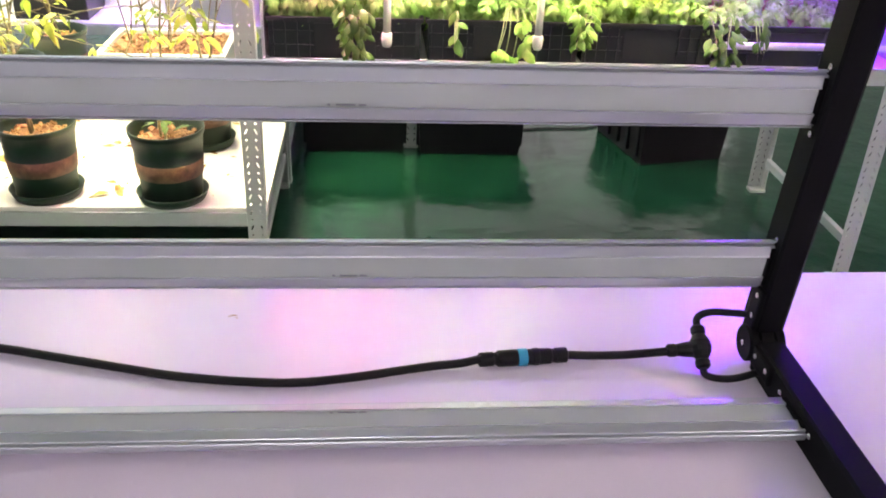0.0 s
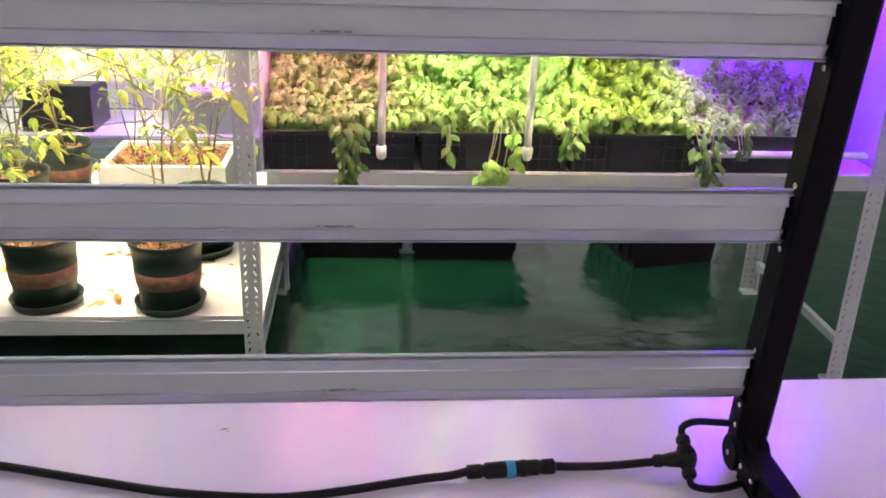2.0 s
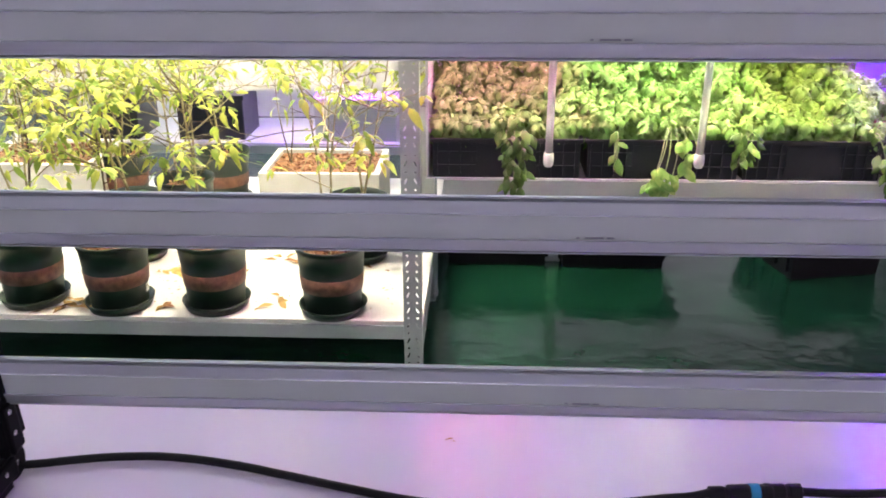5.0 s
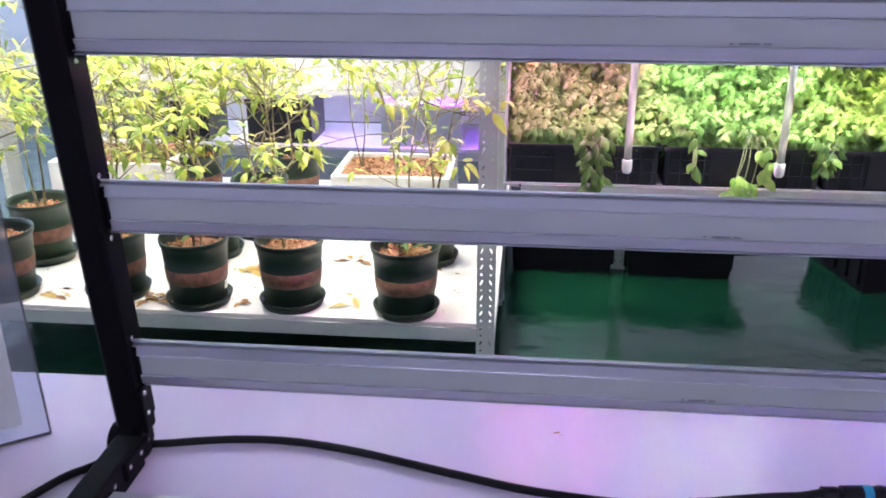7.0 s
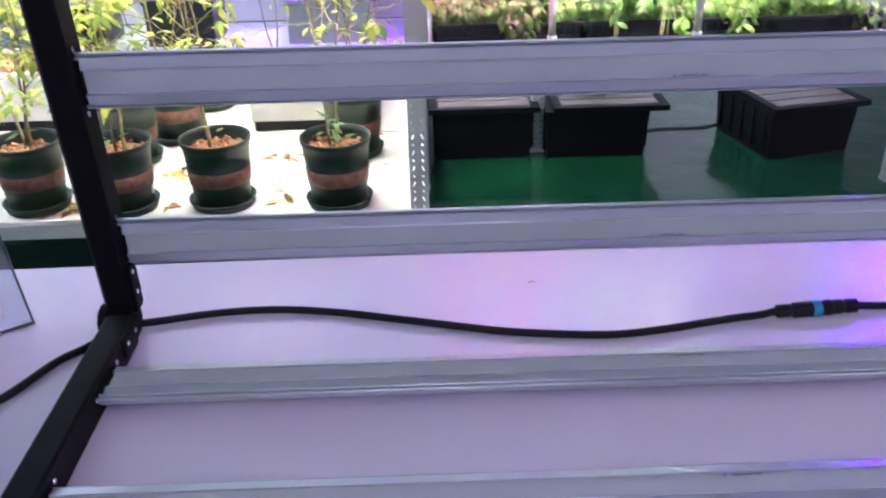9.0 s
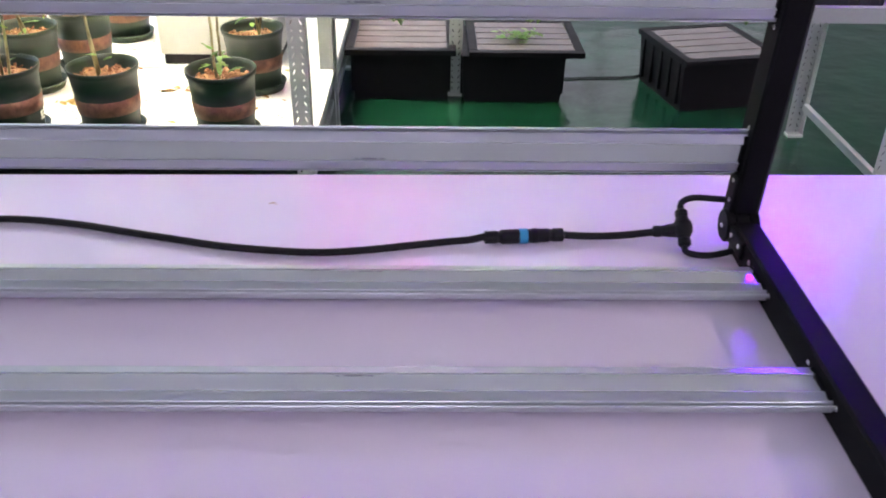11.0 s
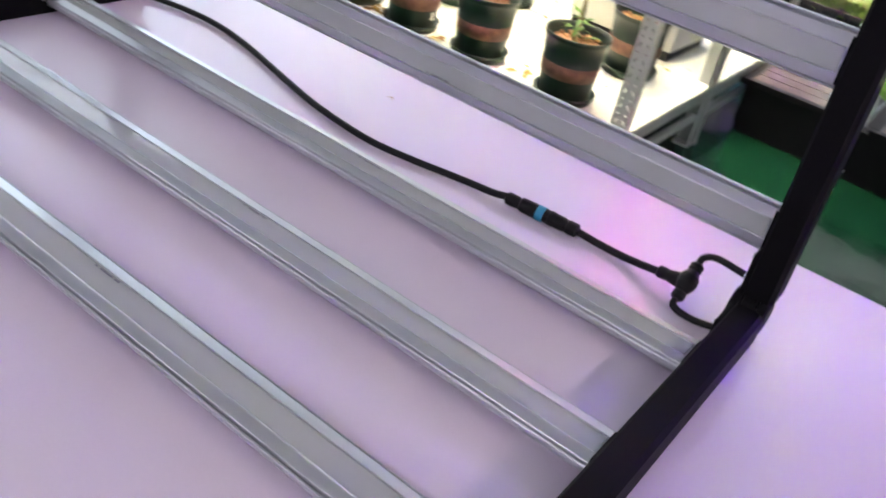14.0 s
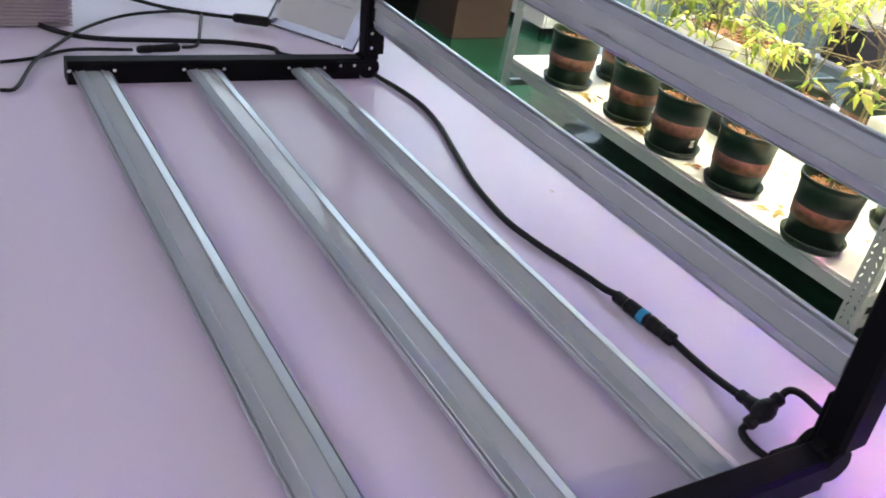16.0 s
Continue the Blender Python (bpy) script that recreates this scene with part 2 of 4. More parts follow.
def prism(bm, outline, x0, x1, m=None):
    """Extrudes a closed (y, z) outline along x."""
    a = [bm.verts.new((x0, y, z)) for y, z in outline]
    b = [bm.verts.new((x1, y, z)) for y, z in outline]
    n = len(outline)
    for i in range(n):
        bm.faces.new((a[i], b[i], b[(i + 1) % n], a[(i + 1) % n]))
    bm.faces.new(a[::-1])
    bm.faces.new(b)
    bmesh.ops.recalc_face_normals(bm, faces=bm.faces)
    if m is not None:
        bmesh.ops.transform(bm, matrix=m, verts=a + b)
    return bm


def punched(bm, width, z0, z1, pitch, flip):
    """A steel strip in the xz plane, from x = 0 to width, with two columns of round holes and slanted slots right through it."""
    rows = int((z1 - z0) / pitch)
    for r in range(rows):
        for c in range(2):
            cx0, cx1 = c * width / 2, (c + 1) * width / 2
            cz0, cz1 = z0 + r * pitch, z0 + (r + 1) * pitch
            mx, mz = (cx0 + cx1) / 2, (cz0 + cz1) / 2
            if r % 2:
                hx, hz, lean = 0.0028, 0.0095, (0.004 if c else -0.004) * flip
            else:
                hx, hz, lean = 0.0036, 0.0036, 0
            outer = [(cx1, mz), (cx1, cz1), (mx, cz1), (cx0, cz1), (cx0, mz), (cx0, cz0), (mx, cz0), (cx1, cz0)]
            inner = []
            for k in range(8):
                a = k * math.pi / 4
                dz = hz * math.sin(a)
                inner.append((mx + hx * math.cos(a) + lean * dz / 0.0095, mz + dz))
            vo = [bm.verts.new((x, 0, z)) for x, z in outer]
            vi = [bm.verts.new((x, 0, z)) for x, z in inner]
            for k in range(8):
                bm.faces.new((vo[k], vo[(k + 1) % 8], vi[(k + 1) % 8], vi[k]))
    return bm


def upright(height, sx, sy, flip=1):
    """An L-shaped slotted post: one leg along x, one along y, 2 mm thick."""
    bm = bmesh.new()
    punched(bm, 0.058, 0, height, 0.0265, flip)
    first = list(bm.verts)
    other = bmesh.new()
    punched(other, 0.040, 0, height, 0.0265, -flip)
    me = bpy.data.meshes.new("leg")
    other.to_mesh(me)
    other.free()
    bm.from_mesh(me)
    bpy.data.meshes.remove(me)
    second = [v for v in bm.verts if v not in set(first)]
    bmesh.ops.transform(bm, matrix=pose(0, 0, 0, 0, 0, 90), verts=second)
    bmesh.ops.transform(bm, matrix=Matrix.Diagonal((sx, sy, 1, 1)), verts=bm.verts[:])
    bmesh.ops.remove_doubles(bm, verts=bm.verts[:], dist=0.0001)
    bmesh.ops.recalc_face_normals(bm, faces=bm.faces[:])
    bmesh.ops.solidify(bm, geom=bm.faces[:], thickness=0.002)
    return bm


LEAF_T = np.array([(a, b) for a in range(6) for b in range(-1, 2)], float)


def leaves(name, specs, mat, parent, width=0.36, cup=0.35, droop=0.35, kind="stuff", label=""):
    """Many small leaves in one mesh. specs: rows of place (3), direction (3), up (3), length."""
    s = np.array(specs, float)
    t, side = LEAF_T[:, 0] / 5, LEAF_T[:, 1]
    w = width * np.sin(np.pi * np.clip(t, 0.02, 0.985) ** 0.8)
    lx = t
    ly = side * w
    d = s[:, 3:6] / np.linalg.norm(s[:, 3:6], axis=1, keepdims=True)
    u = s[:, 6:9] - d * (s[:, 6:9] * d).sum(1, keepdims=True)
    u /= np.linalg.norm(u, axis=1, keepdims=True) + 1e-9
    r = np.cross(u, d)
    rng = np.random.default_rng(len(s))
    dr = droop * rng.uniform(0.3, 1.6, (len(s), 1))
    cu = cup * rng.uniform(0.2, 1.5, (len(s), 1))
    lz = -dr * t[None] ** 2 + cu * np.abs(ly)[None] + 0.03 * np.sin(9 * t + 2 * side)[None]
    size = s[:, 9][:, None, None]
    v = s[:, None, 0:3] + size * (lx[None, :, None] * d[:, None] + ly[None, :, None] * r[:, None] + lz[:, :, None] * u[:, None])
    base = [(3 * i + j, 3 * i + j + 1, 3 * i + j + 4, 3 * i + j + 3) for i in range(5) for j in range(2)]
    f = (np.array(base)[None] + 18 * np.arange(len(s))[:, None, None]).reshape(-1, 4)
    me = bpy.data.meshes.new(name)
    me.from_pydata(v.reshape(-1, 3).tolist(), [], f.tolist())
    return part(name, me, mat, parent, label, kind, smooth=True)


# ---- structure ----
def slab(name, x0, x1, y0, y1, z0, z1, mat):
    return tagged(part(name, bx(x0, x1, y0, y1, z0, z1), mat), kind="structure")


tagged(slab("floor", -6, 6, -4, 7.5, -0.1, 0, FLOOR), "glossy dark green epoxy floor", "floor")
tagged(slab("ceiling", -6, 6, -4, 7.5, 3.0, 3.1, WALL), "plain light grey ceiling", "ceiling")
tagged(slab("wall_south", -6.1, 6.1, -4.1, -4, 0, 3.0, WALL), "plain light grey painted wall", "wall")
# Unseen window, added as the bluish source reflected along the bars' slopes.
WIN = (0.6, 7.0, 0.9, 2.25)
west = tagged(new("wall_west"), "plain light grey wall with an added, unseen daylit window", "wall", kind="structure")
for nm, y0, y1, z0, z1 in (("wall_below", -4, 7.5, 0, WIN[2]), ("wall_above", -4, 7.5, WIN[3], 3.0), ("wall_pier", -4, WIN[0], WIN[2], WIN[3]), ("wall_pier", WIN[1], 7.5, WIN[2], WIN[3])):
    part(nm, bx(-6.1, -6, y0, y1, z0, z1), WALL, west)
window = tagged(new("added_window_1"), "unseen white framed window, added for bluish light from the left", "window", kind="structure")
for y in (WIN[0], 2.1, 3.65, 5.2, WIN[1] - 0.05):
    part("mullion", bx(-6.08, -6.02, y, y + 0.05, WIN[2] + 0.05, WIN[3] - 0.05, 0.003), PIPE, window)
for z in (WIN[2], WIN[3] - 0.05):
    part("window_rail", bx(-6.08, -6.02, WIN[0], WIN[1], z, z + 0.05, 0.003), PIPE, window)
for y0, y1 in ((0.65, 2.1), (2.15, 3.65), (3.7, 5.2), (5.25, 6.95)):
    pane = part("pane", bx(-6.053, -6.047, y0, y1, WIN[2] + 0.05, WIN[3] - 0.05), ACRYLIC, window)
    pane.visible_shadow = False
tagged(part("backdrop", bx(-6.5, -6.45, -0.4, 7.8, 0.2, 3.6), glowing("daylight_haze", *WINDOW_SKY)), "glowing pale sheet behind the added west window", "sky", kind="structure")
# North window is out of view, added for pale reflections on floor and bars.
NWIN = (-5.6, 3.4, 0.9, 2.85)
north = tagged(new("wall_north"), "plain light grey wall with an added, unseen long window", "wall", kind="structure")
for nm, x0, x1, z0, z1 in (("wall_below", -6.1, 6.1, 0, NWIN[2]), ("wall_above", -6.1, 6.1, NWIN[3], 3.0), ("wall_pier", -6.1, NWIN[0], NWIN[2], NWIN[3]), ("wall_pier", NWIN[1], 6.1, NWIN[2], NWIN[3])):
    part(nm, bx(x0, x1, 7.5, 7.6, z0, z1), WALL, north)
window_b = tagged(new("added_window_2"), "unseen long window, added for pale reflections on the floor", "window", kind="structure")
for k in range(6):
    x = NWIN[0] + k * 1.79
    part("mullion", bx(x, x + 0.05, 7.52, 7.58, NWIN[2] + 0.05, NWIN[3] - 0.05, 0.003), PIPE, window_b)
    if k < 5:
        pane = part("pane", bx(x + 0.05, x + 1.79, 7.547, 7.553, NWIN[2] + 0.05, NWIN[3] - 0.05), ACRYLIC, window_b)
        pane.visible_shadow = False
for z in (NWIN[2], NWIN[3] - 0.05):
    part("window_rail", bx(NWIN[0], NWIN[1], 7.52, 7.58, z, z + 0.05, 0.003), PIPE, window_b)
tagged(part("backdrop", bx(-6.4, 4.2, 7.95, 8.0, 0.2, 3.6), glowing("north_daylight_haze", *NORTH_SKY)), "glowing pale sheet behind the added north window", "sky", kind="structure")
tagged(slab("wall_east", 6, 6.1, -4, 7.5, 0, 3.0, WALL), "plain light grey painted wall", "wall")


def unseen_ceiling_light(x, y, length, width, along_x, glow):
    lx, ly = (length, width) if along_x else (width, length)
    t = thing("unseen_ceiling_light", (x, y, 2.98), "unseen LED ceiling fixture, added to light the room", "ceiling light", "ceiling lights")
    bm = bmesh.new()
    box(bm, -lx / 2 - 0.02, lx / 2 + 0.02, -ly / 2 - 0.02, ly / 2 + 0.02, -0.03, 0.02, 0.004)
    part("frame", bm, PIPE, t)
    part("diffuser", bx(-lx / 2, lx / 2, -ly / 2, ly / 2, -0.036, -0.031), glow, t, "glowing white diffuser")
    return t


# None is seen: south and north rows are fill, east one casts the rail's shadow.
GLOW_EAST = glowing("east_diffuser", *CEILING_EAST)
GLOW_NORTH = glowing("north_diffuser", *FILL_NORTH)
GLOW_SOUTH = glowing("south_diffuser", *FILL_SOUTH)
for cx, cy, glow in ((4.3, -0.2, GLOW_EAST), (4.3, 1.2, GLOW_EAST), (-2.8, -3.2, GLOW_SOUTH), (-0.3, -3.2, GLOW_SOUTH), (2.2, -3.2, GLOW_SOUTH), (-2.8, -1.9, GLOW_SOUTH), (-0.3, -1.9, GLOW_SOUTH), (2.2, -1.9, GLOW_SOUTH), (3.5, 5.2, GLOW_NORTH)):
    unseen_ceiling_light(cx, cy, 1.2, 0.3, cx < 4, glow)

# Unseen panels, added so the aluminium bars reflect a bright bluish ceiling.
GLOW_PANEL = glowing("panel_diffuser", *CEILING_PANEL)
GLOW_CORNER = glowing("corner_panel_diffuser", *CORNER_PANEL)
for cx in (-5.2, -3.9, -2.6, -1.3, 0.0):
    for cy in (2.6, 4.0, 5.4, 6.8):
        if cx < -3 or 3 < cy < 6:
            unseen_ceiling_light(cx, cy, 1.2, 1.2, True, GLOW_CORNER if cx < -3 and cy > 3 else GLOW_PANEL)

# ---- the table ----
table = thing("table", pose(0, 1.0095, 0, 0, 0, 0.73), "large white laminate work table with a smooth semi-gloss top", "table")
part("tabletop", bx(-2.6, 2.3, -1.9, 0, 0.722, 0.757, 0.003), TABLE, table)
for lx in (-2.45, 2.15):
    for ly in (-1.8, -0.12):
        part("leg", bx(lx - 0.025, lx + 0.025, ly - 0.025, ly + 0.025, 0, 0.722, 0.002), RACK, table)
part("apron", bx(-2.42, 2.12, -0.135, -0.105, 0.662, 0.722, 0.002), RACK, table)
part("apron", bx(-2.42, 2.12, -1.815, -1.785, 0.662, 0.722, 0.002), RACK, table)

# ---- the hinged grow light: one half flat on the table, one half folded up ----
HINGE = (0.8114, 0.7902)
XL, XR = -0.660, 0.421
light = thing("grow_light", (0, HINGE[0], HINGE[1]), "hinged six-bar aluminium LED grow light, half lying flat, half folded up", "grow light")
FLAT = pose(0, 0, 0)
UP = pose(0, 0, 0, 95.7)
HALF = [(0.0275, -0.0205), (0.0300, -0.0150), (0.0300, -0.0118), (0.0294, -0.0111), (0.0284, -0.0111), (0.0280, -0.0150), (0.0266, -0.0150), (0.0262, -0.0096), (0.0255, -0.0088), (0.0146, -0.0067), (0.0140, -0.0062), (0.0133, -0.0062), (0.0130, -0.0125)]
BAR = [(-y, z) for y, z in HALF] + HALF[::-1]


def led_bar(centre, turn, mark):
    m = turn @ Matrix.Translation((0, centre, 0))
    bar = part("led_bar", prism(bmesh.new(), BAR, XL, XR, m), ALU, light)
    part("circuit_strip", bx(XL + 0.012, XR - 0.012, -0.0128, 0.0128, -0.0124, -0.0114, m=m), PCB, bar, "white circuit strip")
    bm = bmesh.new()
    n = 0
    x = XL + 0.022
    while x < XR - 0.02:
        n += 1
        if n % 11 < 9:
            for k, row in enumerate((-0.0087, -0.0029, 0.0029, 0.0087)):
                if (n * 7 + k * 5) % 29:
                    box(bm, x - 0.0019, x + 0.0019, row - 0.0017, row + 0.0017, -0.0114, -0.0104)
        x += 0.0108
    bmesh.ops.transform(bm, matrix=m, verts=bm.verts[:])
    part("led_chips", bm, CHIP, bar, "rows of small pale LED chips", kind="stuff")
    lens = [(-0.0129, -0.0092)] + [(0.0129 * k / 10, -0.0072 - 0.0002 * (k / 10) ** 2) for k in range(-10, 11)] + [(0.0129, -0.0092)]
    part("lens_cover", prism(bmesh.new(), lens, XL + 0.006, XR - 0.006, m), LENS, bar, "frosted clear lens cover", smooth=True).data.set_sharp_from_angle(angle=math.radians(30))
    bm = bmesh.new()
    for a, b in ((-0.020, -0.017), (-0.012, 0.006), (0.009, 0.016)):
        box(bm, -0.031 + a, -0.031 + b, mark - 0.0008, mark + 0.0008, -0.0074, -0.0069)
    bmesh.ops.transform(bm, matrix=m, verts=bm.verts[:])
    part("printed_mark", bm, INK, bar, "small dark printed mark")


for y in (-0.123, -0.313, -0.4965):
    led_bar(y, FLAT, 0.010)
for y in (0.0935, 0.289, 0.478):
    led_bar(y, UP, -0.010)


def screw(m, parent):
    bm = lathe(bmesh.new(), [(0.0032, 0), (0.0032, 0.0012), (0.0024, 0.0020), (0.0011, 0.0020), (0.0009, 0.0012)], 12, m)
    part("screw", bm, STEEL, parent, "bright steel screw")


def side_rail(side, turn, y0, y1, centres):
    """A square black tube with a chamfered outer edge, along y."""
    x0 = XR if side > 0 else XL
    out = [(0, -0.0322), (0, 0.003), (0.003, 0.006), (0.029, 0.006), (0.034, 0.001), (0.034, -0.0322)]
    bm = bmesh.new()
    a = [bm.verts.new((x0 + side * p, y0, q)) for p, q in out]
    b = [bm.verts.new((x0 + side * p, y1, q)) for p, q in out]
    for i in range(6):
        bm.faces.new((a[i], b[i], b[(i + 1) % 6], a[(i + 1) % 6]))
    bm.faces.new(a)
    bm.faces.new(b)
    bmesh.ops.recalc_face_normals(bm, faces=bm.faces[:])
    bmesh.ops.transform(bm, matrix=turn, verts=bm.verts[:])
    rail = part("side_rail", bm, BLACK, light, "matt black steel rail")
    for c in centres:
        for d in (-0.035, 0.035):
            screw(turn @ pose(x0, c + d, -0.009, 0, -90 * side, 0), rail)
    # a dark end clamp where each bar meets the rail
    for c in centres:
        part("bar_clamp", bx(x0 - side * 0.004, x0 + side * 0.001, c - 0.024, c + 0.024, -0.027, -0.0060, 0.001, m=turn) if side > 0 else
             bx(x0 - 0.001, x0 + 0.004, c - 0.024, c + 0.024, -0.027, -0.0060, 0.001, m=turn), BLACK, rail)


for side in (1, -1):
    side_rail(side, FLAT, -0.534, -0.013, (-0.123, -0.313, -0.4965))
    side_rail(side, UP, 0.013, 0.566, (0.0935, 0.289, 0.478))
    xh = (XR if side > 0 else XL) + side * 0.004
    hinge = part("hinge", lathe(bmesh.new(), [(0.004, -0.012), (0.019, -0.012), (0.0215, -0.010), (0.0215, -0.003), (0.018, -0.002), (0.018, 0.0), (0.0215, 0.001), (0.0215, 0.0145), (0.018, 0.0155), (0.018, 0.0175), (0.0215, 0.0185), (0.0215, 0.028), (0.018, 0.030), (0.005, 0.030)], 26,
                 pose(xh if side > 0 else xh - 0.012, 0.0 if side > 0 else 0.008, -0.006 if side > 0 else -0.014, 0, 90 * side, 0)), BLACK, light, "black round folding hinge", smooth=False)
    for turn, s in ((FLAT, -1), (UP, 1)):
        bm = bmesh.new()
        lo, hi = sorted((s * 0.004, s * 0.066))
        box(bm, xh - 0.009 if side > 0 else xh + 0.001, xh - 0.001 if side > 0 else xh + 0.009, lo, hi, -0.020, 0.004, 0.003, m=turn)
        bracket = part("bracket", bm, BLACK, hinge, "black hinge bracket")
        for d in (0.030, 0.058):
            screw(turn @ pose(xh - side * 0.009, s * d, -0.004, 0, -90 * side, 0), bracket)
    screw(pose(xh - 0.012 if side > 0 else xh - 0.0, 0.0 if side > 0 else 0.008, -0.006 if side > 0 else -0.014, 0, -90 * side, 0), hinge)

# ---- the lamp's own lead with its inline connector and tee ----
lead = thing("power_lead", (0.16, 0.80, 0.757), "black rubber power lead with blue-ringed waterproof connector and tee", "cable")
O = Vector((0.16, 0.80, 0.757))


def L(points):
    return [Vector(p) - O for p in points]


run = [(0.1130, 0.8060, 0.7690), (0.0900, 0.8031, 0.7650), (0.0600, 0.8011, 0.7630), (0.0200, 0.7929, 0.7630), (-0.0300, 0.7819, 0.7630), (-0.0900, 0.7737, 0.7630),
       (-0.1500, 0.7771, 0.7630), (-0.2200, 0.7879, 0.7630), (-0.2850, 0.8050, 0.7630), (-0.3550, 0.8246, 0.7630), (-0.4250, 0.8434, 0.7630), (-0.5000, 0.8549, 0.7630),
       (-0.5700, 0.8520, 0.7630), (-0.6400, 0.8377, 0.7630), (-0.6800, 0.8254, 0.7630), (-0.7170, 0.7810, 0.7630), (-0.7410, 0.7540, 0.7630), (-0.7770, 0.6860, 0.7630),
       (-0.8140, 0.6770, 0.7630), (-0.8460, 0.5970, 0.7630), (-0.8550, 0.4910, 0.7630), (-0.8660, 0.3610, 0.7630), (-0.9040, 0.3000, 0.7630), (-0.9650, 0.2620, 0.7630),
       (-1.0620, 0.2260, 0.7630)]
part("cable", tube(bmesh.new(), smooth_line(L(run)), 0.0049, 10), RUBBER, lead, smooth=True)
part("cable", tube(bmesh.new(), smooth_line(L([(0.206, 0.8160, 0.766), (0.240, 0.818, 0.763), (0.28, 0.816, 0.765), (0.327, 0.808, 0.775)])), 0.0049, 10), RUBBER, lead, smooth=True)


def plug(profile, a, b, name, mat, parent, label=""):
    d = Vector(b) - Vector(a)
    m = Matrix.Translation(Vector(a) - O) @ d.to_track_quat("Z", "Y").to_matrix().to_4x4()
    return part(name, lathe(bmesh.new(), [(r, h * d.length) for r, h in profile], 20, m), mat, parent, label)


a, b = (0.1085, 0.8075, 0.766), (0.2125, 0.8160, 0.766)
conn = plug([(0.005, 0), (0.0082, 0.02), (0.0082, 0.16), (0.0072, 0.18), (0.0072, 0.20), (0.0094, 0.22), (0.0096, 0.42), (0.0090, 0.43), (0.0090, 0.60), (0.0098, 0.61), (0.0098, 0.66), (0.0090, 0.68), (0.0090, 0.80), (0.0078, 0.82), (0.0078, 0.85), (0.0088, 0.86), (0.0088, 0.98), (0.005, 1.0)], a, b, "connector", RUBBER, lead, "black ribbed waterproof connector")
plug([(0.0090, 0.0), (0.0101, 0.02), (0.0101, 0.98), (0.0090, 1.0)], (0.1541, 0.8112, 0.766), (0.1645, 0.8121, 0.766), "ring", BLUE, conn, "bright cyan-blue ring")
tee = plug([(0.0055, 0), (0.0075, 0.05), (0.0075, 0.25), (0.0068, 0.30), (0.0085, 0.55), (0.0105, 1.0)], (0.324, 0.809, 0.775), (0.362, 0.806, 0.780), "tee", RUBBER, lead, "black moulded tee piece")
plug([(0.0055, 0), (0.0082, 0.06), (0.0082, 0.18), (0.0072, 0.22), (0.0115, 0.38), (0.0125, 0.5), (0.0115, 0.62), (0.0072, 0.78), (0.0082, 0.82), (0.0082, 0.94), (0.0055, 1.0)], (0.361, 0.785, 0.767), (0.361, 0.826, 0.798), "tee_arm", RUBBER, tee)
part("cable", tube(bmesh.new(), smooth_line(L([(0.361, 0.789, 0.769), (0.362, 0.779, 0.763), (0.378, 0.773, 0.762), (0.400, 0.775, 0.762), (0.430, 0.781, 0.767)])), 0.0042, 10), RUBBER, lead, smooth=True)
part("cable", tube(bmesh.new(), smooth_line(L([(0.361, 0.822, 0.794), (0.362, 0.831, 0.805), (0.376, 0.832, 0.812), (0.402, 0.830, 0.812), (0.430, 0.827, 0.811)])), 0.0042, 10), RUBBER, lead, smooth=True)

# ---- slotted steel racks ----
area = PLANT_AREA


def rack(name, x0, x1, y0, y1, height, label, z_beams, z_low, ends=((0, 1), (1, -1))):
    t = thing(name, ((x0 + x1) / 2, (y0 + y1) / 2, 0), label, "shelving rack", "slotted steel racks")
    cx, cy = (x0 + x1) / 2, (y0 + y1) / 2
    for px, sx in [((x0, x1)[e], s) for e, s in ends]:
        for py, sy in ((y0, 1), (y1, -1)):
            bm = upright(height, sx, sy, 1 if sx > 0 else -1)
            bmesh.ops.translate(bm, verts=bm.verts[:], vec=(px - cx, py - cy, 0))
            post = part("upright", bm, RACK, t)
            part("foot", bx(px - cx - 0.003, px - cx + 0.061, py - cy - 0.003, py - cy + 0.043, 0, 0.012, 0.002,
                            m=Matrix.Translation((px - cx, py - cy, 0)) @ Matrix.Diagonal((sx, sy, 1, 1)) @ Matrix.Translation((cx - px, cy - py, 0))), RACK, post)
    for z in z_beams:
        for py, sy in ((y0, 1), (y1, -1)):
            c = [(0.003, -0.046), (0.003, 0), (0.030, 0), (0.030, -0.004), (0.010, -0.004), (0.008, -0.018), (0.010, -0.032), (0.010, -0.046)]
            part("beam", prism(bmesh.new(), [((py - cy) + sy * a, z + b) for a, b in c], x0 - cx + 0.059, x1 - cx - 0.059), RACK, t)
        for px, sx in [((x0, x1)[e], s) for e, s in ends]:
            lo, hi = sorted((px - cx + sx * 0.003, px - cx + sx * 0.030))
            part("side_beam", bx(lo, hi, y0 - cy + 0.042, y1 - cy - 0.042, z - 0.046, z - 0.001, 0.002), RACK, t)
    for px, sx in [((x0, x1)[e], s) for e, s in ends]:
        lo, hi = sorted((px - cx + sx * 0.004, px - cx + sx * 0.026))
        part("tie_bar", bx(lo, hi, y0 - cy + 0.042, y1 - cy - 0.042, z_low - 0.03, z_low, 0.002), RACK, t)
    return t, cx, cy


rack1, r1x, r1y = rack("plant_rack", -2.38, -0.341, 2.458, 3.22, 2.0, "grey slotted steel rack with a low white shelf of pots", (0.2475,), 0.15)
part("shelf_board", bx(-2.374 - r1x, -0.340 - r1x, 2.466 - r1y, 3.217 - r1y, 0.2485, 0.2635, 0.002), BOARD, rack1, "white melamine shelf board, littered with leaves")
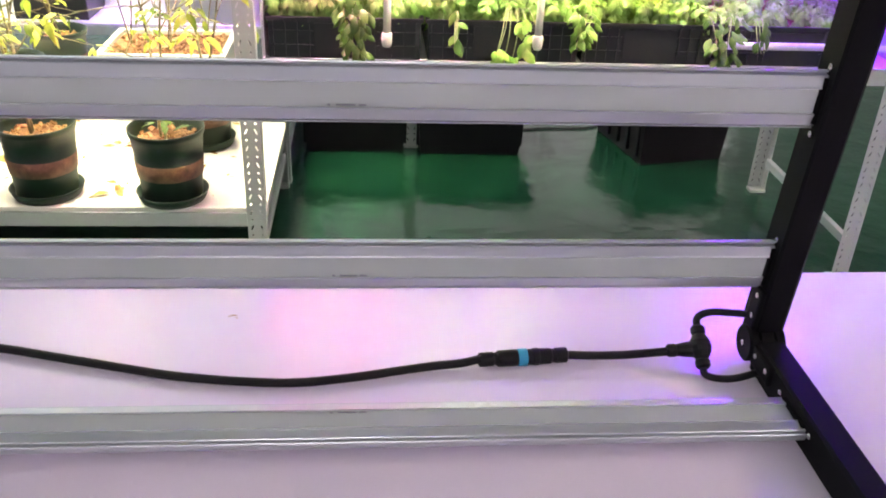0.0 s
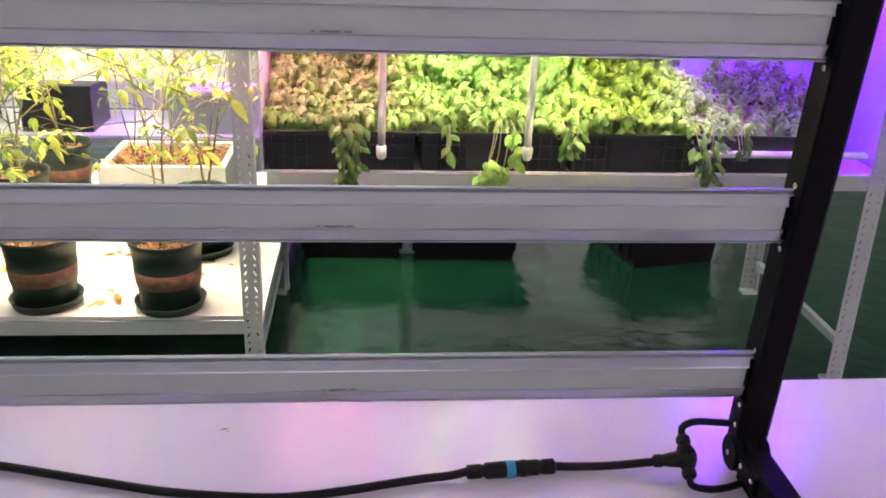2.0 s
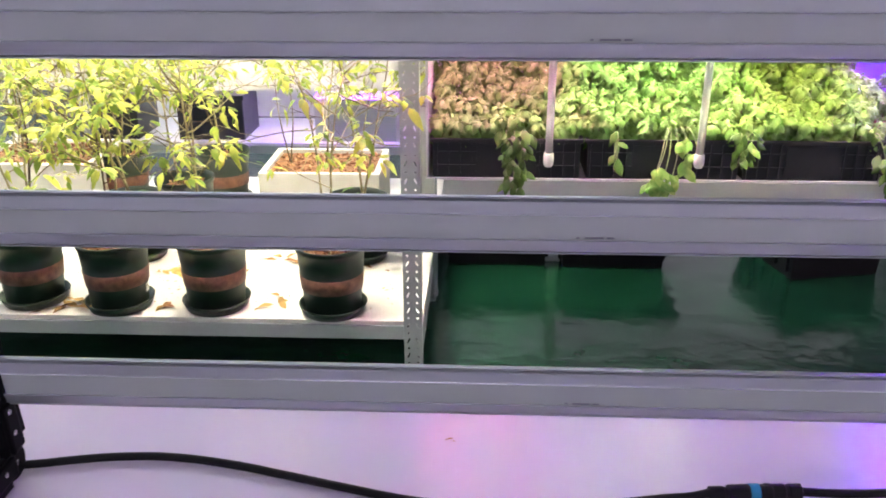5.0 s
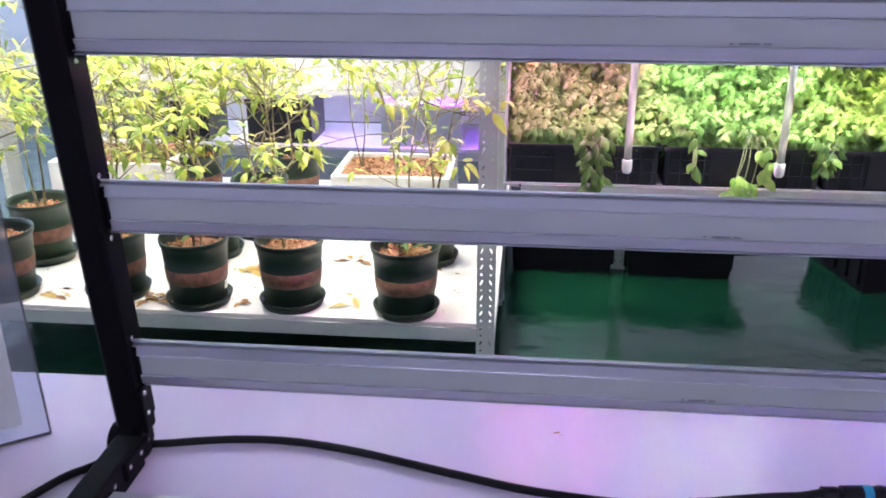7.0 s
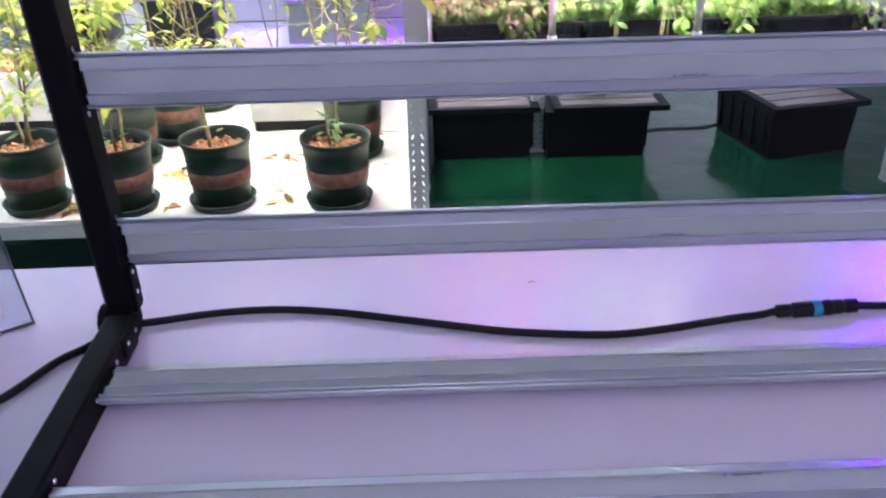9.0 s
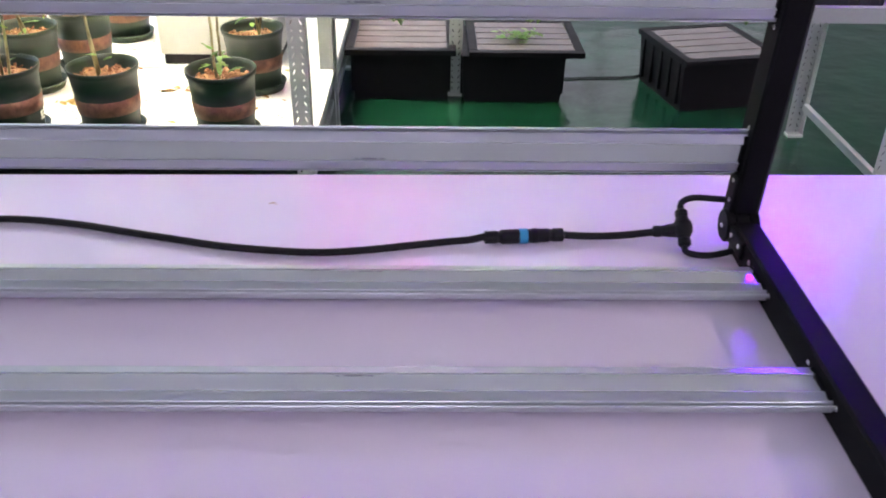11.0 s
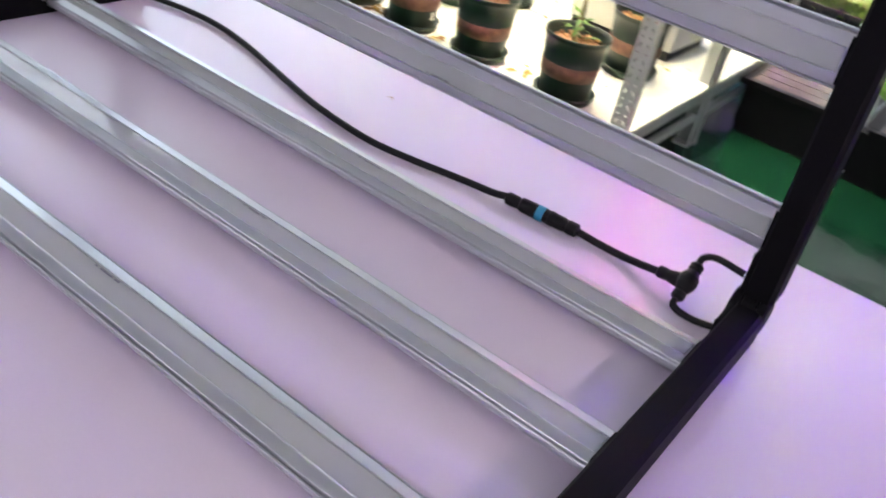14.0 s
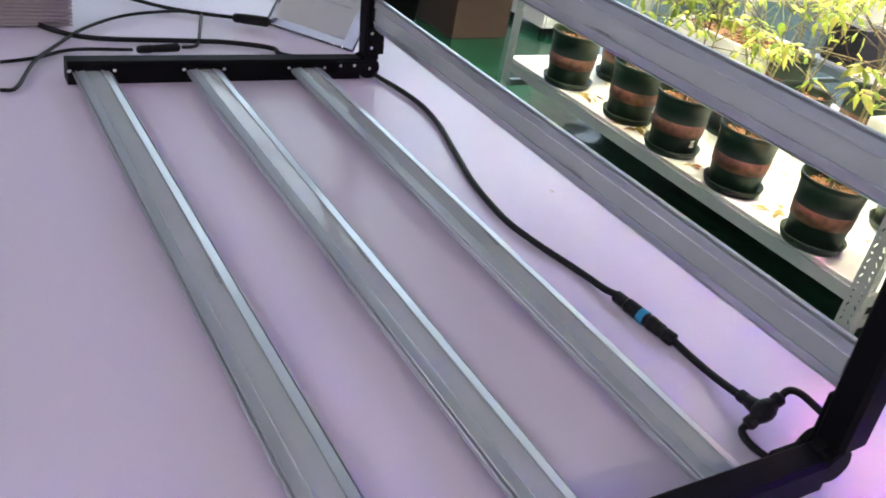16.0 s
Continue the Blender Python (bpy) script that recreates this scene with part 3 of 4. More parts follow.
rack1b, r1bx, r1by = rack("plant_rack", -2.38, -0.334, 3.23, 4.0, 2.0, "grey slotted steel rack behind, with a low white shelf", (0.2475,), 0.15)
part("shelf_board", bx(-2.374 - r1bx, -0.340 - r1bx, 3.224 - r1by, 3.99 - r1by, 0.2485, 0.2635, 0.002), BOARD, rack1b, "white melamine shelf board")
rack2, r2x, r2y = rack("basil_rack", -0.330, 1.600, 2.458, 3.21, 2.0, "grey slotted steel rack holding black crates of basil", (0.733,), 0.15, ends=((1, -1),))
part("shelf_board", bx(-0.324 - r2x, 1.59 - r2x, 2.464 - r2y, 3.204 - r2y, 0.734, 0.739, 0.001), MYLAR, rack2, "thin white shelf sheet")
part("side_panel", bx(-0.324 - r2x, -0.316 - r2x, 2.47 - r2y, 3.10 - r2y, 0.740, 1.94, 0.001), MYLAR, rack2, "white reflective side panel")
part("side_panel", bx(1.585 - r2x, 1.593 - r2x, 2.50 - r2y, 3.10 - r2y, 0.740, 1.94, 0.001), MYLAR, rack2, "white reflective side panel")
# Unseen dividers, added above the plants so the lamp colours don't mix.
for dx, dz, dy in ((0.098, 1.15, 2.47), (0.596, 1.15, 2.47), (1.010, 1.24, 2.31)):
    part("divider", bx(dx - r2x, dx + 0.008 - r2x, dy - r2y, 3.10 - r2y, dz, 1.94, 0.001), MYLAR, rack2, "unseen white divider, added to keep lamp colours apart")
part("back_panel", bx(-0.314 - r2x, 1.58 - r2x, 3.102 - r2y, 3.110 - r2y, 0.740, 1.94, 0.001), MYLAR, rack2, "white reflective back panel")
post = thing("steel_post", (0.131, 3.62, 0), "light grey slotted steel post standing between tubs", "post")
part("upright", upright(2.0, 1, 1), RACK, post)
part("foot", bx(-0.003, 0.061, -0.003, 0.043, 0, 0.012, 0.002), RACK, post)


part("back_panel", bx(-2.37 - r1bx, -0.345 - r1bx, 3.992 - r1by, 3.998 - r1by, 0.68, 1.64, 0.001), MYLAR, rack1b, "white reflective back panel")


# ---- grow lamps over the shelves ----
def grow_lamp(x, y, z, w, d, glow, label, hang, louvre=0.0295, gap=0.0, skirt=None):
    t = thing("shelf_lamp", (x, y, z), label, "grow lamp", "shelf grow lamps")
    part("housing", bx(-w / 2, w / 2, -d / 2, d / 2, 0.006, 0.035, 0.004), RACK, t)
    part("diffuser", bx(-w / 2 + 0.01, w / 2 - 0.01, -d / 2 + 0.01, d / 2 - 0.01, 0.0, 0.0055), glow, t, "glowing LED diffuser")
    # Louvre and skirts are added out of view to keep spill off the table.
    bm = bmesh.new()
    for k in range(int(d / 0.05) + 1):
        fy = -d / 2 + 0.01 + k * (d - 0.02 - gap) / int(d / 0.05) + (gap if k > 2 else 0)
        box(bm, -w / 2, w / 2, fy - 0.001, fy + 0.001, -louvre, -0.0005)
    part("louvre", bm, BLACK, t, "added black cross slats that cut lamp spill")
    for sx in (-1, 1):
        part("side_skirt", bx(sx * (w / 2 + 0.0015) - 0.001, sx * (w / 2 + 0.0015) + 0.001, -d / 2, d / 2, -louvre if skirt is None else skirt, 0.030), BLACK, t, "added black side skirt that cuts lamp glare")
    part("end_skirt", bx(-w / 2, w / 2, -d / 2 - 0.0025, -d / 2 - 0.0005, -louvre, 0.030), BLACK, t, "added black end skirt that cuts lamp glare")
    for sx in (-1, 1):
        part("hanger", tube(bmesh.new(), [Vector((sx * w * 0.4, 0, 0.034)), Vector((sx * w * 0.4, 0, 0.034 + hang))], 0.002, 6), STEEL, t)


Z_LAMP = 1.86
for colour, xs, look_of in ((BAY_PINK, (-0.26, -0.04), "pink"), (BAY_WHITE, (0.24, 0.47), "greenish white"), (BAY_WARM, (0.73, 0.93), "warm yellow"), (BAY_VIOLET, (1.14, 1.37), "deep violet")):
    glow = glowing(look_of.replace(" ", "_") + "_led", *colour)
    for lx in xs:
        grow_lamp(lx, 2.545, Z_LAMP, 0.075, 0.60, glow, "slim LED grow lamp bar glowing " + look_of, 0.22, {"pink": 0.0285, "warm yellow": 0.044, "deep violet": 0.007}.get(look_of, 0.0345), 0.0 if look_of == "warm yellow" else 0.036, -0.020 if look_of == "greenish white" else -0.016 if look_of == "pink" else None)
SHELF_GLOW = glowing("shelf_white_led", *SHELF_WHITE)
for lx in (-0.77, -0.98, -1.52, -1.76, -2.15):
    for ly in (2.535, 3.45):
        grow_lamp(lx, ly, Z_LAMP, 0.075, 0.58, SHELF_GLOW, "slim LED grow lamp bar glowing bright white", 0.22, 0.037, 0.030, -0.026)


# ---- crates of basil ----
def crate(x, w, group):
    d, h = 0.52, 0.116
    t = thing("planter_crate", (x, 2.470 + d / 2, 0.740), "black ribbed plastic crate filled with basil", "crate", group)
    bm = bmesh.new()
    hw, hd, th = w / 2, d / 2, 0.004
    box(bm, -hw, hw, -hd, -hd + th, 0, h, 0.001)
    box(bm, -hw, hw, hd - th, hd, 0, h, 0.001)
    box(bm, -hw, -hw + th, -hd + th, hd - th, 0, h)
    box(bm, hw - th, hw, -hd + th, hd - th, 0, h)
    box(bm, -hw + th, hw - th, -hd + th, hd - th, 0, 0.004)
    body = part("body", bm, CRATE, t)
    bm = bmesh.new()
    for y0, y1 in ((-hd - 0.008, -hd + 0.002), (hd - 0.002, hd + 0.008)):
        box(bm, -hw - 0.006, hw + 0.006, y0, y1, h - 0.010, h + 0.002, 0.001)
    for x0, x1 in ((-hw - 0.008, -hw + 0.002), (hw - 0.002, hw + 0.008)):
        box(bm, x0, x1, -hd, hd, h - 0.010, h + 0.002)
    part("rim", bm, CRATE, t)
    me = None
    for i in range(13):
        if 4 <= i <= 8:
            continue
        rx = -hw + 0.012 + i * (w - 0.024) / 12
        if me is None:
            rib = part("rib", bx(-0.003, 0.003, -hd - 0.006, -hd, 0.004, h - 0.011), CRATE, t)
            me = rib.data
        else:
            rib = part("rib", me, CRATE, t)
        rib.location.x = rx
    for z in (0.035, 0.075):
        part("rib_band", bx(-hw, -hw * 0.42, -hd - 0.005, -hd, z, z + 0.004), CRATE, t)
        part("rib_band", bx(hw * 0.42, hw, -hd - 0.005, -hd, z, z + 0.004), CRATE, t)
    part("label_plate", bx(-hw * 0.40, hw * 0.40, -hd - 0.003, -hd, 0.012, h - 0.016, 0.001), CRATE, t)
    part("soil", bx(-hw + th, hw - th, -hd + th, hd - th, h - 0.03, h - 0.018), SOIL, t, "dark potting soil")
    return t


def basil(x, w, seed, top, mat, label, size=0.0225, rows=16, deep=13, bare=0.0):
    rng = random.Random(seed)
    d = 0.52
    t = thing("basil_plants", (x, 2.470 + 0.26, 0.842), label, "basil", "basil in crates")
    specs, bm = [], bmesh.new()
    for k in range(rows * deep):
        px = -w / 2 + 0.02 + (w - 0.04) * ((k % rows) + rng.uniform(0.0, 1.0)) / rows
        py = -d / 2 + 0.02 + (d - 0.04) * ((k // rows) + rng.uniform(0.0, 1.0)) / deep
        if rng.random() < bare:
            continue
        front = min(1, (py + d / 2) / 0.36)
        bushy = 1.0 + 0.13 * math.sin(23 * (x + px) + 2.0 * seed) * math.cos(19 * py + seed) + 0.08 * math.sin(51 * (x + px))
        h = top * bushy * rng.uniform(0.74, 1.08) * (0.20 + 0.84 * front) * (1 - 0.15 * max(0, abs(px) / (w / 2) - 0.7))
        lean = Vector((rng.uniform(-0.2, 0.2) + px * 0.3, rng.uniform(-0.3, 0.1) - (0.12 if py < -0.14 else 0), 1))
        base = Vector((px, py, -0.005))
        tip = base + lean * h
        tube(bm, [base, base.lerp(tip, 0.5) + Vector((0, 0, 0.01)), tip], [0.0022, 0.0018, 0.0012], 5)
        z = 0.12 if py < -0.05 else 0.5
        turn = rng.uniform(0, 6.28)
        while z < 0.9:
            p = base.lerp(tip, z)
            s = size * (1.25 - 0.45 * z) * rng.uniform(0.8, 1.25)
            for q in range(3):
                a = turn + q * 2.09 + rng.uniform(-0.3, 0.3)
                dr = Vector((math.cos(a), math.sin(a), rng.uniform(-0.8, 0.2)))
                specs.append((*(p + dr * 0.006), *dr, rng.uniform(-0.4, 0.4), rng.uniform(-0.9, 0.1), 1, s))
            turn += 0.8
            z += rng.uniform(0.12, 0.18)
        # a domed head of small leaves, lower ones drooping outwards
        for q in range(20):
            a = turn + q * 2.4
            tilt = (q + 0.5) / 20
            out = Vector((math.cos(a), math.sin(a), 0))
            dr = out * (0.35 + tilt) + Vector((rng.uniform(-0.3, 0.3), rng.uniform(-0.3, 0.3), 0.9 - 1.8 * tilt + rng.uniform(-0.3, 0.3)))
            up = out * (0.9 * tilt) + Vector((0, 0, 1.1 - tilt * 0.5))
            specs.append((*(tip + out * 0.016 * tilt + Vector((0, 0, 0.010 * (1 - tilt) - 0.006 * tilt))), *dr, *up, size * (0.55 + 0.5 * tilt) * rng.uniform(0.8, 1.2)))
    part("stalk", bm, PALESTEM, t, kind="stuff")
    leaves("foliage", specs, mat, t, width=0.40, cup=-0.9, droop=0.7)
    return t


CRATES = ((-0.090, 0.430), (0.364, 0.436), (0.792, 0.388), (1.225, 0.41))
for i, (cx, cw) in enumerate(CRATES):
    crate(cx, cw, "crates of basil")
    basil(cx, cw + 0.03, 11 + i, (0.265, 0.275, 0.27, 0.155)[i], BASIL, ("dense bushy basil under pinkish light", "dense bushy basil under white light", "dense bushy basil under warm yellow light", "thinner basil under deep violet light")[i], rows=(17, 17, 16, 11)[i], deep=13, bare=(0, 0, 0, 0.45)[i])


def sprig(x, z_low, seed, mat, label, wide, narrow, count, size, lean=0.0, y=2.452):
    """A leafy shoot that hangs over the front of a crate and narrows towards its tip."""
    rng = random.Random(seed)
    t = thing("basil_sprig", (x, y, 0.862), label, "basil", "hanging basil sprigs")
    bm, specs = bmesh.new(), []
    drop = z_low - 0.862
    for k in range(3):
        e = (k - 1) * narrow * 0.5
        tube(bm, smooth_line([((k - 1) * wide * 0.3, 0.05, -0.01), ((k - 1) * wide * 0.35, -0.004, 0.022), (e + lean * 0.5, -0.026, drop * 0.45), (e + lean, -0.026, drop * 0.9)], 5), 0.0017, 5)
    for k in range(count):
        f = (k + rng.random()) / count
        half = wide + (narrow - wide) * f
        ox = rng.uniform(-half, half)
        dr = Vector((ox / max(half, 0.01) * 0.6 + rng.uniform(-0.5, 0.5), rng.uniform(-0.9, -0.1), rng.uniform(-1.1, -0.1)))
        specs.append((ox * 0.7 + lean * f, -0.016 - rng.uniform(0, 0.03), 0.035 + (drop + size * 0.6 - 0.035) * f, *dr, rng.uniform(-0.5, 0.5), -0.55, 1.0, size * rng.uniform(0.6, 1.2)))
    part("stalk", bm, PALESTEM, t, kind="stuff")
    leaves("foliage", specs, mat, t, width=0.30, cup=-0.6, droop=0.35)


sprig(-0.068, 0.705, 31, SPRIG, "basil shoot hanging over a crate, dimmed by a darker leaf colour", 0.068, 0.026, 64, 0.038)
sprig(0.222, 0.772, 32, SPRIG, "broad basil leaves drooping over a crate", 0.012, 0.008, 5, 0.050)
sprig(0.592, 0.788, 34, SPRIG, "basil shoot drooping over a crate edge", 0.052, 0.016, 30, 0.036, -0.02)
sprig(0.985, 0.702, 35, SPRIG, "basil shoot hanging over a crate, dimmed by a darker leaf colour", 0.085, 0.024, 46, 0.040, 0.03)
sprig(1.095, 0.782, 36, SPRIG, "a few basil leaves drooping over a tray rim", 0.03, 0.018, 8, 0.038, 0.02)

# a pale shoot whose leaves hang apart on thin bent stems
pale = thing("basil_sprig", (0.372, 2.452, 0.862), "pale fresh green basil shoot hanging on thin long stems", "basil", "hanging basil sprigs")
bm, specs = bmesh.new(), []
rng = random.Random(33)
for ex, ez, count, size in ((-0.040, -0.118, 9, 0.036), (-0.015, -0.125, 9, 0.036), (0.012, -0.105, 4, 0.034), (0.045, -0.060, 2, 0.052), (0.072, -0.035, 3, 0.036), (-0.030, -0.085, 6, 0.036), (0.035, 0.010, 3, 0.048)):
    line = smooth_line([(0.02 + ex * 0.2, 0.05, -0.01), (0.012 + ex * 0.5, -0.004, 0.028 + rng.uniform(0, 0.012)), (0.012 + ex * 0.85, -0.03, ez * 0.35 + 0.008), (ex, -0.034, ez)], 6)
    tube(bm, line, 0.0016, 5)
    for k in range(round(count * 1.6)):
        a = rng.uniform(-1.2, 1.2)
        dr = Vector((math.sin(a), rng.uniform(-0.9, -0.1), -0.8 * math.cos(a)))
        specs.append((ex + rng.uniform(-0.018, 0.018), -0.034 - rng.uniform(0, 0.012), ez + rng.uniform(-0.008, 0.018), *dr, rng.uniform(-0.4, 0.4), -0.6, 1.0, 0.95 * size * rng.uniform(0.75, 1.2)))
part("stalk", bm, PALESTEM, pale, kind="stuff")
leaves("foliage", specs, BASILPALE, pale, width=0.33, cup=-0.5, droop=0.3)


# ---- white pipes in front of the crates ----
drip = thing("drip_line", (0.6, 2.445, 1.83), "white plastic water pipe on the rack with hanging capped drop pipes", "pipe")
part("header_pipe", tube(bmesh.new(), [Vector((-1.0, 0.0, 0)), Vector((1.02, 0.0, 0))], 0.0125, 16), PIPE, drip, smooth=True)
for px, lean in ((0.027, 0.012), (0.446, 0.022)):
    x0 = px - 0.6
    part("drop_pipe", tube(bmesh.new(), [Vector((x0, -0.065, -1.003)), Vector((x0 + lean, -0.002, 0.0))], 0.0105, 16), PIPE, drip, smooth=True)
    part("end_cap", lathe(bmesh.new(), [(0.002, 0), (0.009, 0.002), (0.0135, 0.009), (0.0145, 0.018), (0.0145, 0.040), (0.0115, 0.042)], 18, Matrix.Translation((x0, -0.065, -1.031))), PIPE, drip, smooth=True)
bench = thing("white_tray", (1.25, 2.445, 0.802), "white plastic drip tray rim along a crate", "tray")
part("tray", tube(bmesh.new(), [Vector((-0.27, 0, 0)), Vector((-0.26, 0, 0.004)), Vector((0.25, 0, 0.004)), Vector((0.26, 0, 0))], [0.004, 0.011, 0.011, 0.004], 10), PIPE, bench, smooth=True)


# ---- black tubs with slatted lids on the floor ----
def tub(x, y, w, d, h, n, turn=0, slide=0.0):
    t = thing("black_tub", pose(x, y, 0, 0, 0, turn), "black plastic tub with a glossy slatted brown lid on the floor", "tub", "black tubs on the floor")
    bm = bmesh.new()
    a = [bm.verts.new((sx * w * 0.47, sy * d * 0.47, 0)) for sx, sy in ((-1, -1), (1, -1), (1, 1), (-1, 1))]
    b = [bm.verts.new((sx * w * 0.5, sy * d * 0.5, h - 0.03)) for sx, sy in ((-1, -1), (1, -1), (1, 1), (-1, 1))]
    for i in range(4):
        bm.faces.new((a[i], a[(i + 1) % 4], b[(i + 1) % 4], b[i]))
    bm.faces.new(a[::-1])
    bm.faces.new(b)
    part("body", bm, TUBM, t)
    for i in range(5):
        ry = -d * 0.4 + i * d * 0.2
        for s in (-1, 1):
            part("rib", bx(s * w * 0.49 - 0.008, s * w * 0.49 + 0.008, ry - 0.01, ry + 0.01, 0.03, h - 0.035, 0.002), TUBM, t)
    rim = bmesh.new()
    o, i_ = 0.025, 0.015
    x0, x1 = -w / 2 + slide, w / 2 + slide
    box(rim, x0 - o, x1 + o, -d / 2 - o, -d / 2 + i_, h - 0.03, h - 0.004, 0.003)
    box(rim, x0 - o, x1 + o, d / 2 - i_, d / 2 + o, h - 0.03, h - 0.004, 0.003)
    box(rim, x0 - o, x0 + i_, -d / 2 + i_, d / 2 - i_, h - 0.03, h - 0.004, 0.003)
    box(rim, x1 - i_, x1 + o, -d / 2 + i_, d / 2 - i_, h - 0.03, h - 0.004, 0.003)
    part("rim", rim, TUBM, t)
    part("lid_bed", bx(x0 + 0.015, x1 - 0.015, -d / 2 + 0.015, d / 2 - 0.015, h - 0.029, h - 0.0225), TUBM, t)
    step = (d - 0.03) / n
    for k in range(n):
        y0 = -d / 2 + 0.015 + k * step
        part("slat", bx(x0 + 0.015, x1 - 0.015, y0 + 0.004, y0 + step - 0.004, h - 0.022, h - 0.006, 0.002), LIDM, t)


tub(-0.085, 3.79, 0.44, 0.46, 0.245, 5)
tub(0.415, 3.77, 0.46, 0.46, 0.245, 5, 0, 0.055)
tub(1.300, 3.70, 0.42, 0.46, 0.245, 5, 12, 0.02)
tuft = thing("lettuce_seedling", (0.455, 3.72, 0.242), "small yellow-green seedlings lying on a tub lid", "seedling")
rng = random.Random(77)
specs = []
for k in range(60):
    a = rng.uniform(0, 6.28)
    specs.append((rng.gauss(0, 0.045), rng.gauss(0, 0.035), rng.uniform(0.001, 0.03), math.cos(a), math.sin(a), rng.uniform(0, 0.7), rng.uniform(-0.3, 0.3), rng.uniform(-0.3, 0.3), 1, rng.uniform(0.02, 0.045)))
leaves("foliage", specs, BASILPALE, tuft, width=0.25, cup=-0.3, droop=0.4)
hose = thing("floor_cable", (0.9, 3.88, 0), "thin dark cable lying across the green floor", "cable")
part("cable", tube(bmesh.new(), smooth_line([(-0.30, 0.05, 0.006), (-0.20, -0.02, 0.005), (-0.12, -0.01, 0.005), (0.0, -0.008, 0.005), (0.12, 0.005, 0.005), (0.20, 0.055, 0.005), (0.28, 0.085, 0.01)]), 0.004, 6), RUBBER, hose, smooth=True)


# ---- pots ----
def pot(x, y, turn, scale=1.0, band=True, label=""):
    t = thing("plant_pot", pose(x, y, 0.2645, 0, 0, turn) @ Matrix.Diagonal((scale, scale, scale * 1.16, 1)), label or "dark green plastic pot with a terracotta band, in a saucer", "plant pot", "green pots on the shelf")
    part("saucer", lathe(bmesh.new(), [(0.084, 0), (0.099, 0.001), (0.108, 0.020), (0.111, 0.026), (0.107, 0.026), (0.097, 0.006), (0.01, 0.005)], 32), POT, t, smooth=True)
    body = part("body", lathe(bmesh.new(), [(0.086, 0.007), (0.091, 0.012), (0.0955, 0.070), (0.0970, 0.071), (0.1025, 0.124), (0.1015, 0.125), (0.1080, 0.186), (0.112, 0.187), (0.1145, 0.198), (0.1145, 0.203), (0.1105, 0.203), (0.1075, 0.188), (0.100, 0.150), (0.02, 0.150)], 40), POT, t, smooth=True)
    if band:
        part("band", lathe(bmesh.new(), [(0.0955, 0.075), (0.0990, 0.076), (0.1037, 0.119), (0.1010, 0.120)], 40, cap=False), BAND, t, "terracotta-coloured band", smooth=True)
        for k in range(3):
            bm = bmesh.new()
            rr = random.Random(k)
            for j in range(6):
                a = 2.094 * k + (j - 2.5) * 0.13
                box(bm, -0.004 - 0.002 * rr.random(), 0.004, -0.0980, -0.0955, 0.086, 0.086 + rr.uniform(0.012, 0.024), m=Matrix.Rotation(a, 4, "Z") @ Matrix.Rotation(-0.13, 4, "X") @ Matrix.Translation((0, -0.0145, 0)))
            part("relief_print", bm, BANDINK, t, "unreadable darker relief lettering on the band")
    part("soil", lathe(bmesh.new(), [(0.103, 0.160), (0.09, 0.168), (0.05, 0.172), (0.005, 0.170)], 24), SOIL, t, "brown coir soil")
    bm = bmesh.new()
    rr = random.Random(int(x * 100))
    for k in range(70):
        a, r = rr.uniform(0, 6.28), 0.094 * math.sqrt(rr.random())
        s = rr.uniform(0.004, 0.011)
        box(bm, -s, s, -s * 0.5, s * 0.5, -s * 0.25, s * 0.25, m=pose(r * math.cos(a), r * math.sin(a), 0.173, rr.uniform(-40, 40), rr.uniform(-40, 40), rr.uniform(0, 180)))
    part("bark", bm, CHIPS, t, "loose brown bark chips", kind="stuff")
    return t


FRONT = ((-0.635, 2.543), (-1.023, 2.566), (-1.342, 2.554), (-1.642, 2.585), (-2.024, 2.549))
BACK = ((-0.612, 3.0), (-1.44, 2.985), (-1.32, 3.22), (-1.28, 3.62), (-1.72, 3.60), (-2.06, 2.88))
for i, (px, py) in enumerate(FRONT):
    pot(px, py, 40 * i + 10)
bm = bmesh.new()
for k, w in enumerate((0.020, 0.016, 0.018)):
    box(bm, -w / 2, w / 2, -0.0965, -0.0930, 0.045 + 0.009 * k, 0.050 + 0.009 * k)
sticker_pot = [o for o in bpy.data.objects if o.name.startswith("plant_pot")][2]
part("printed_label", bm, PAPER, sticker_pot, "small white print")
for i, (px, py) in enumerate(BACK):
    pot(px, py, 70 * i, 1.0)


def limb(lines, clumps, rng, p, d, length, radius, forks, leafy):
    """A wandering twig that arches outwards; it forks, and carries clumps of leaves at its ends."""
    n, line = 6, [p]
    for i in range(n):
        d = (d + Vector((rng.uniform(-0.3, 0.3), rng.uniform(-0.3, 0.3), rng.uniform(-0.16, 0.20)))).normalized()
        p = p + d * length / n
        line.append(p)
        if forks and i in (2, 3, 4) and rng.random() < 0.55:
            a = rng.uniform(0, 6.28)
            limb(lines, clumps, rng, p, (d * 0.6 + Vector((math.cos(a), math.sin(a), rng.uniform(-0.2, 0.7)))).normalized(), length * rng.uniform(0.4, 0.75), radius * 0.6, forks - 1, leafy)
        elif i > 1 and rng.random() < 0.36 * leafy:
            clumps.append((p, d, rng.choice((1, 1, 2))))
    lines.append((line, [radius * (1 - 0.55 * i / n) for i in range(n + 1)]))
    if rng.random() < leafy:
        clumps.append((p, d, rng.choice((2, 3, 4, 7))))


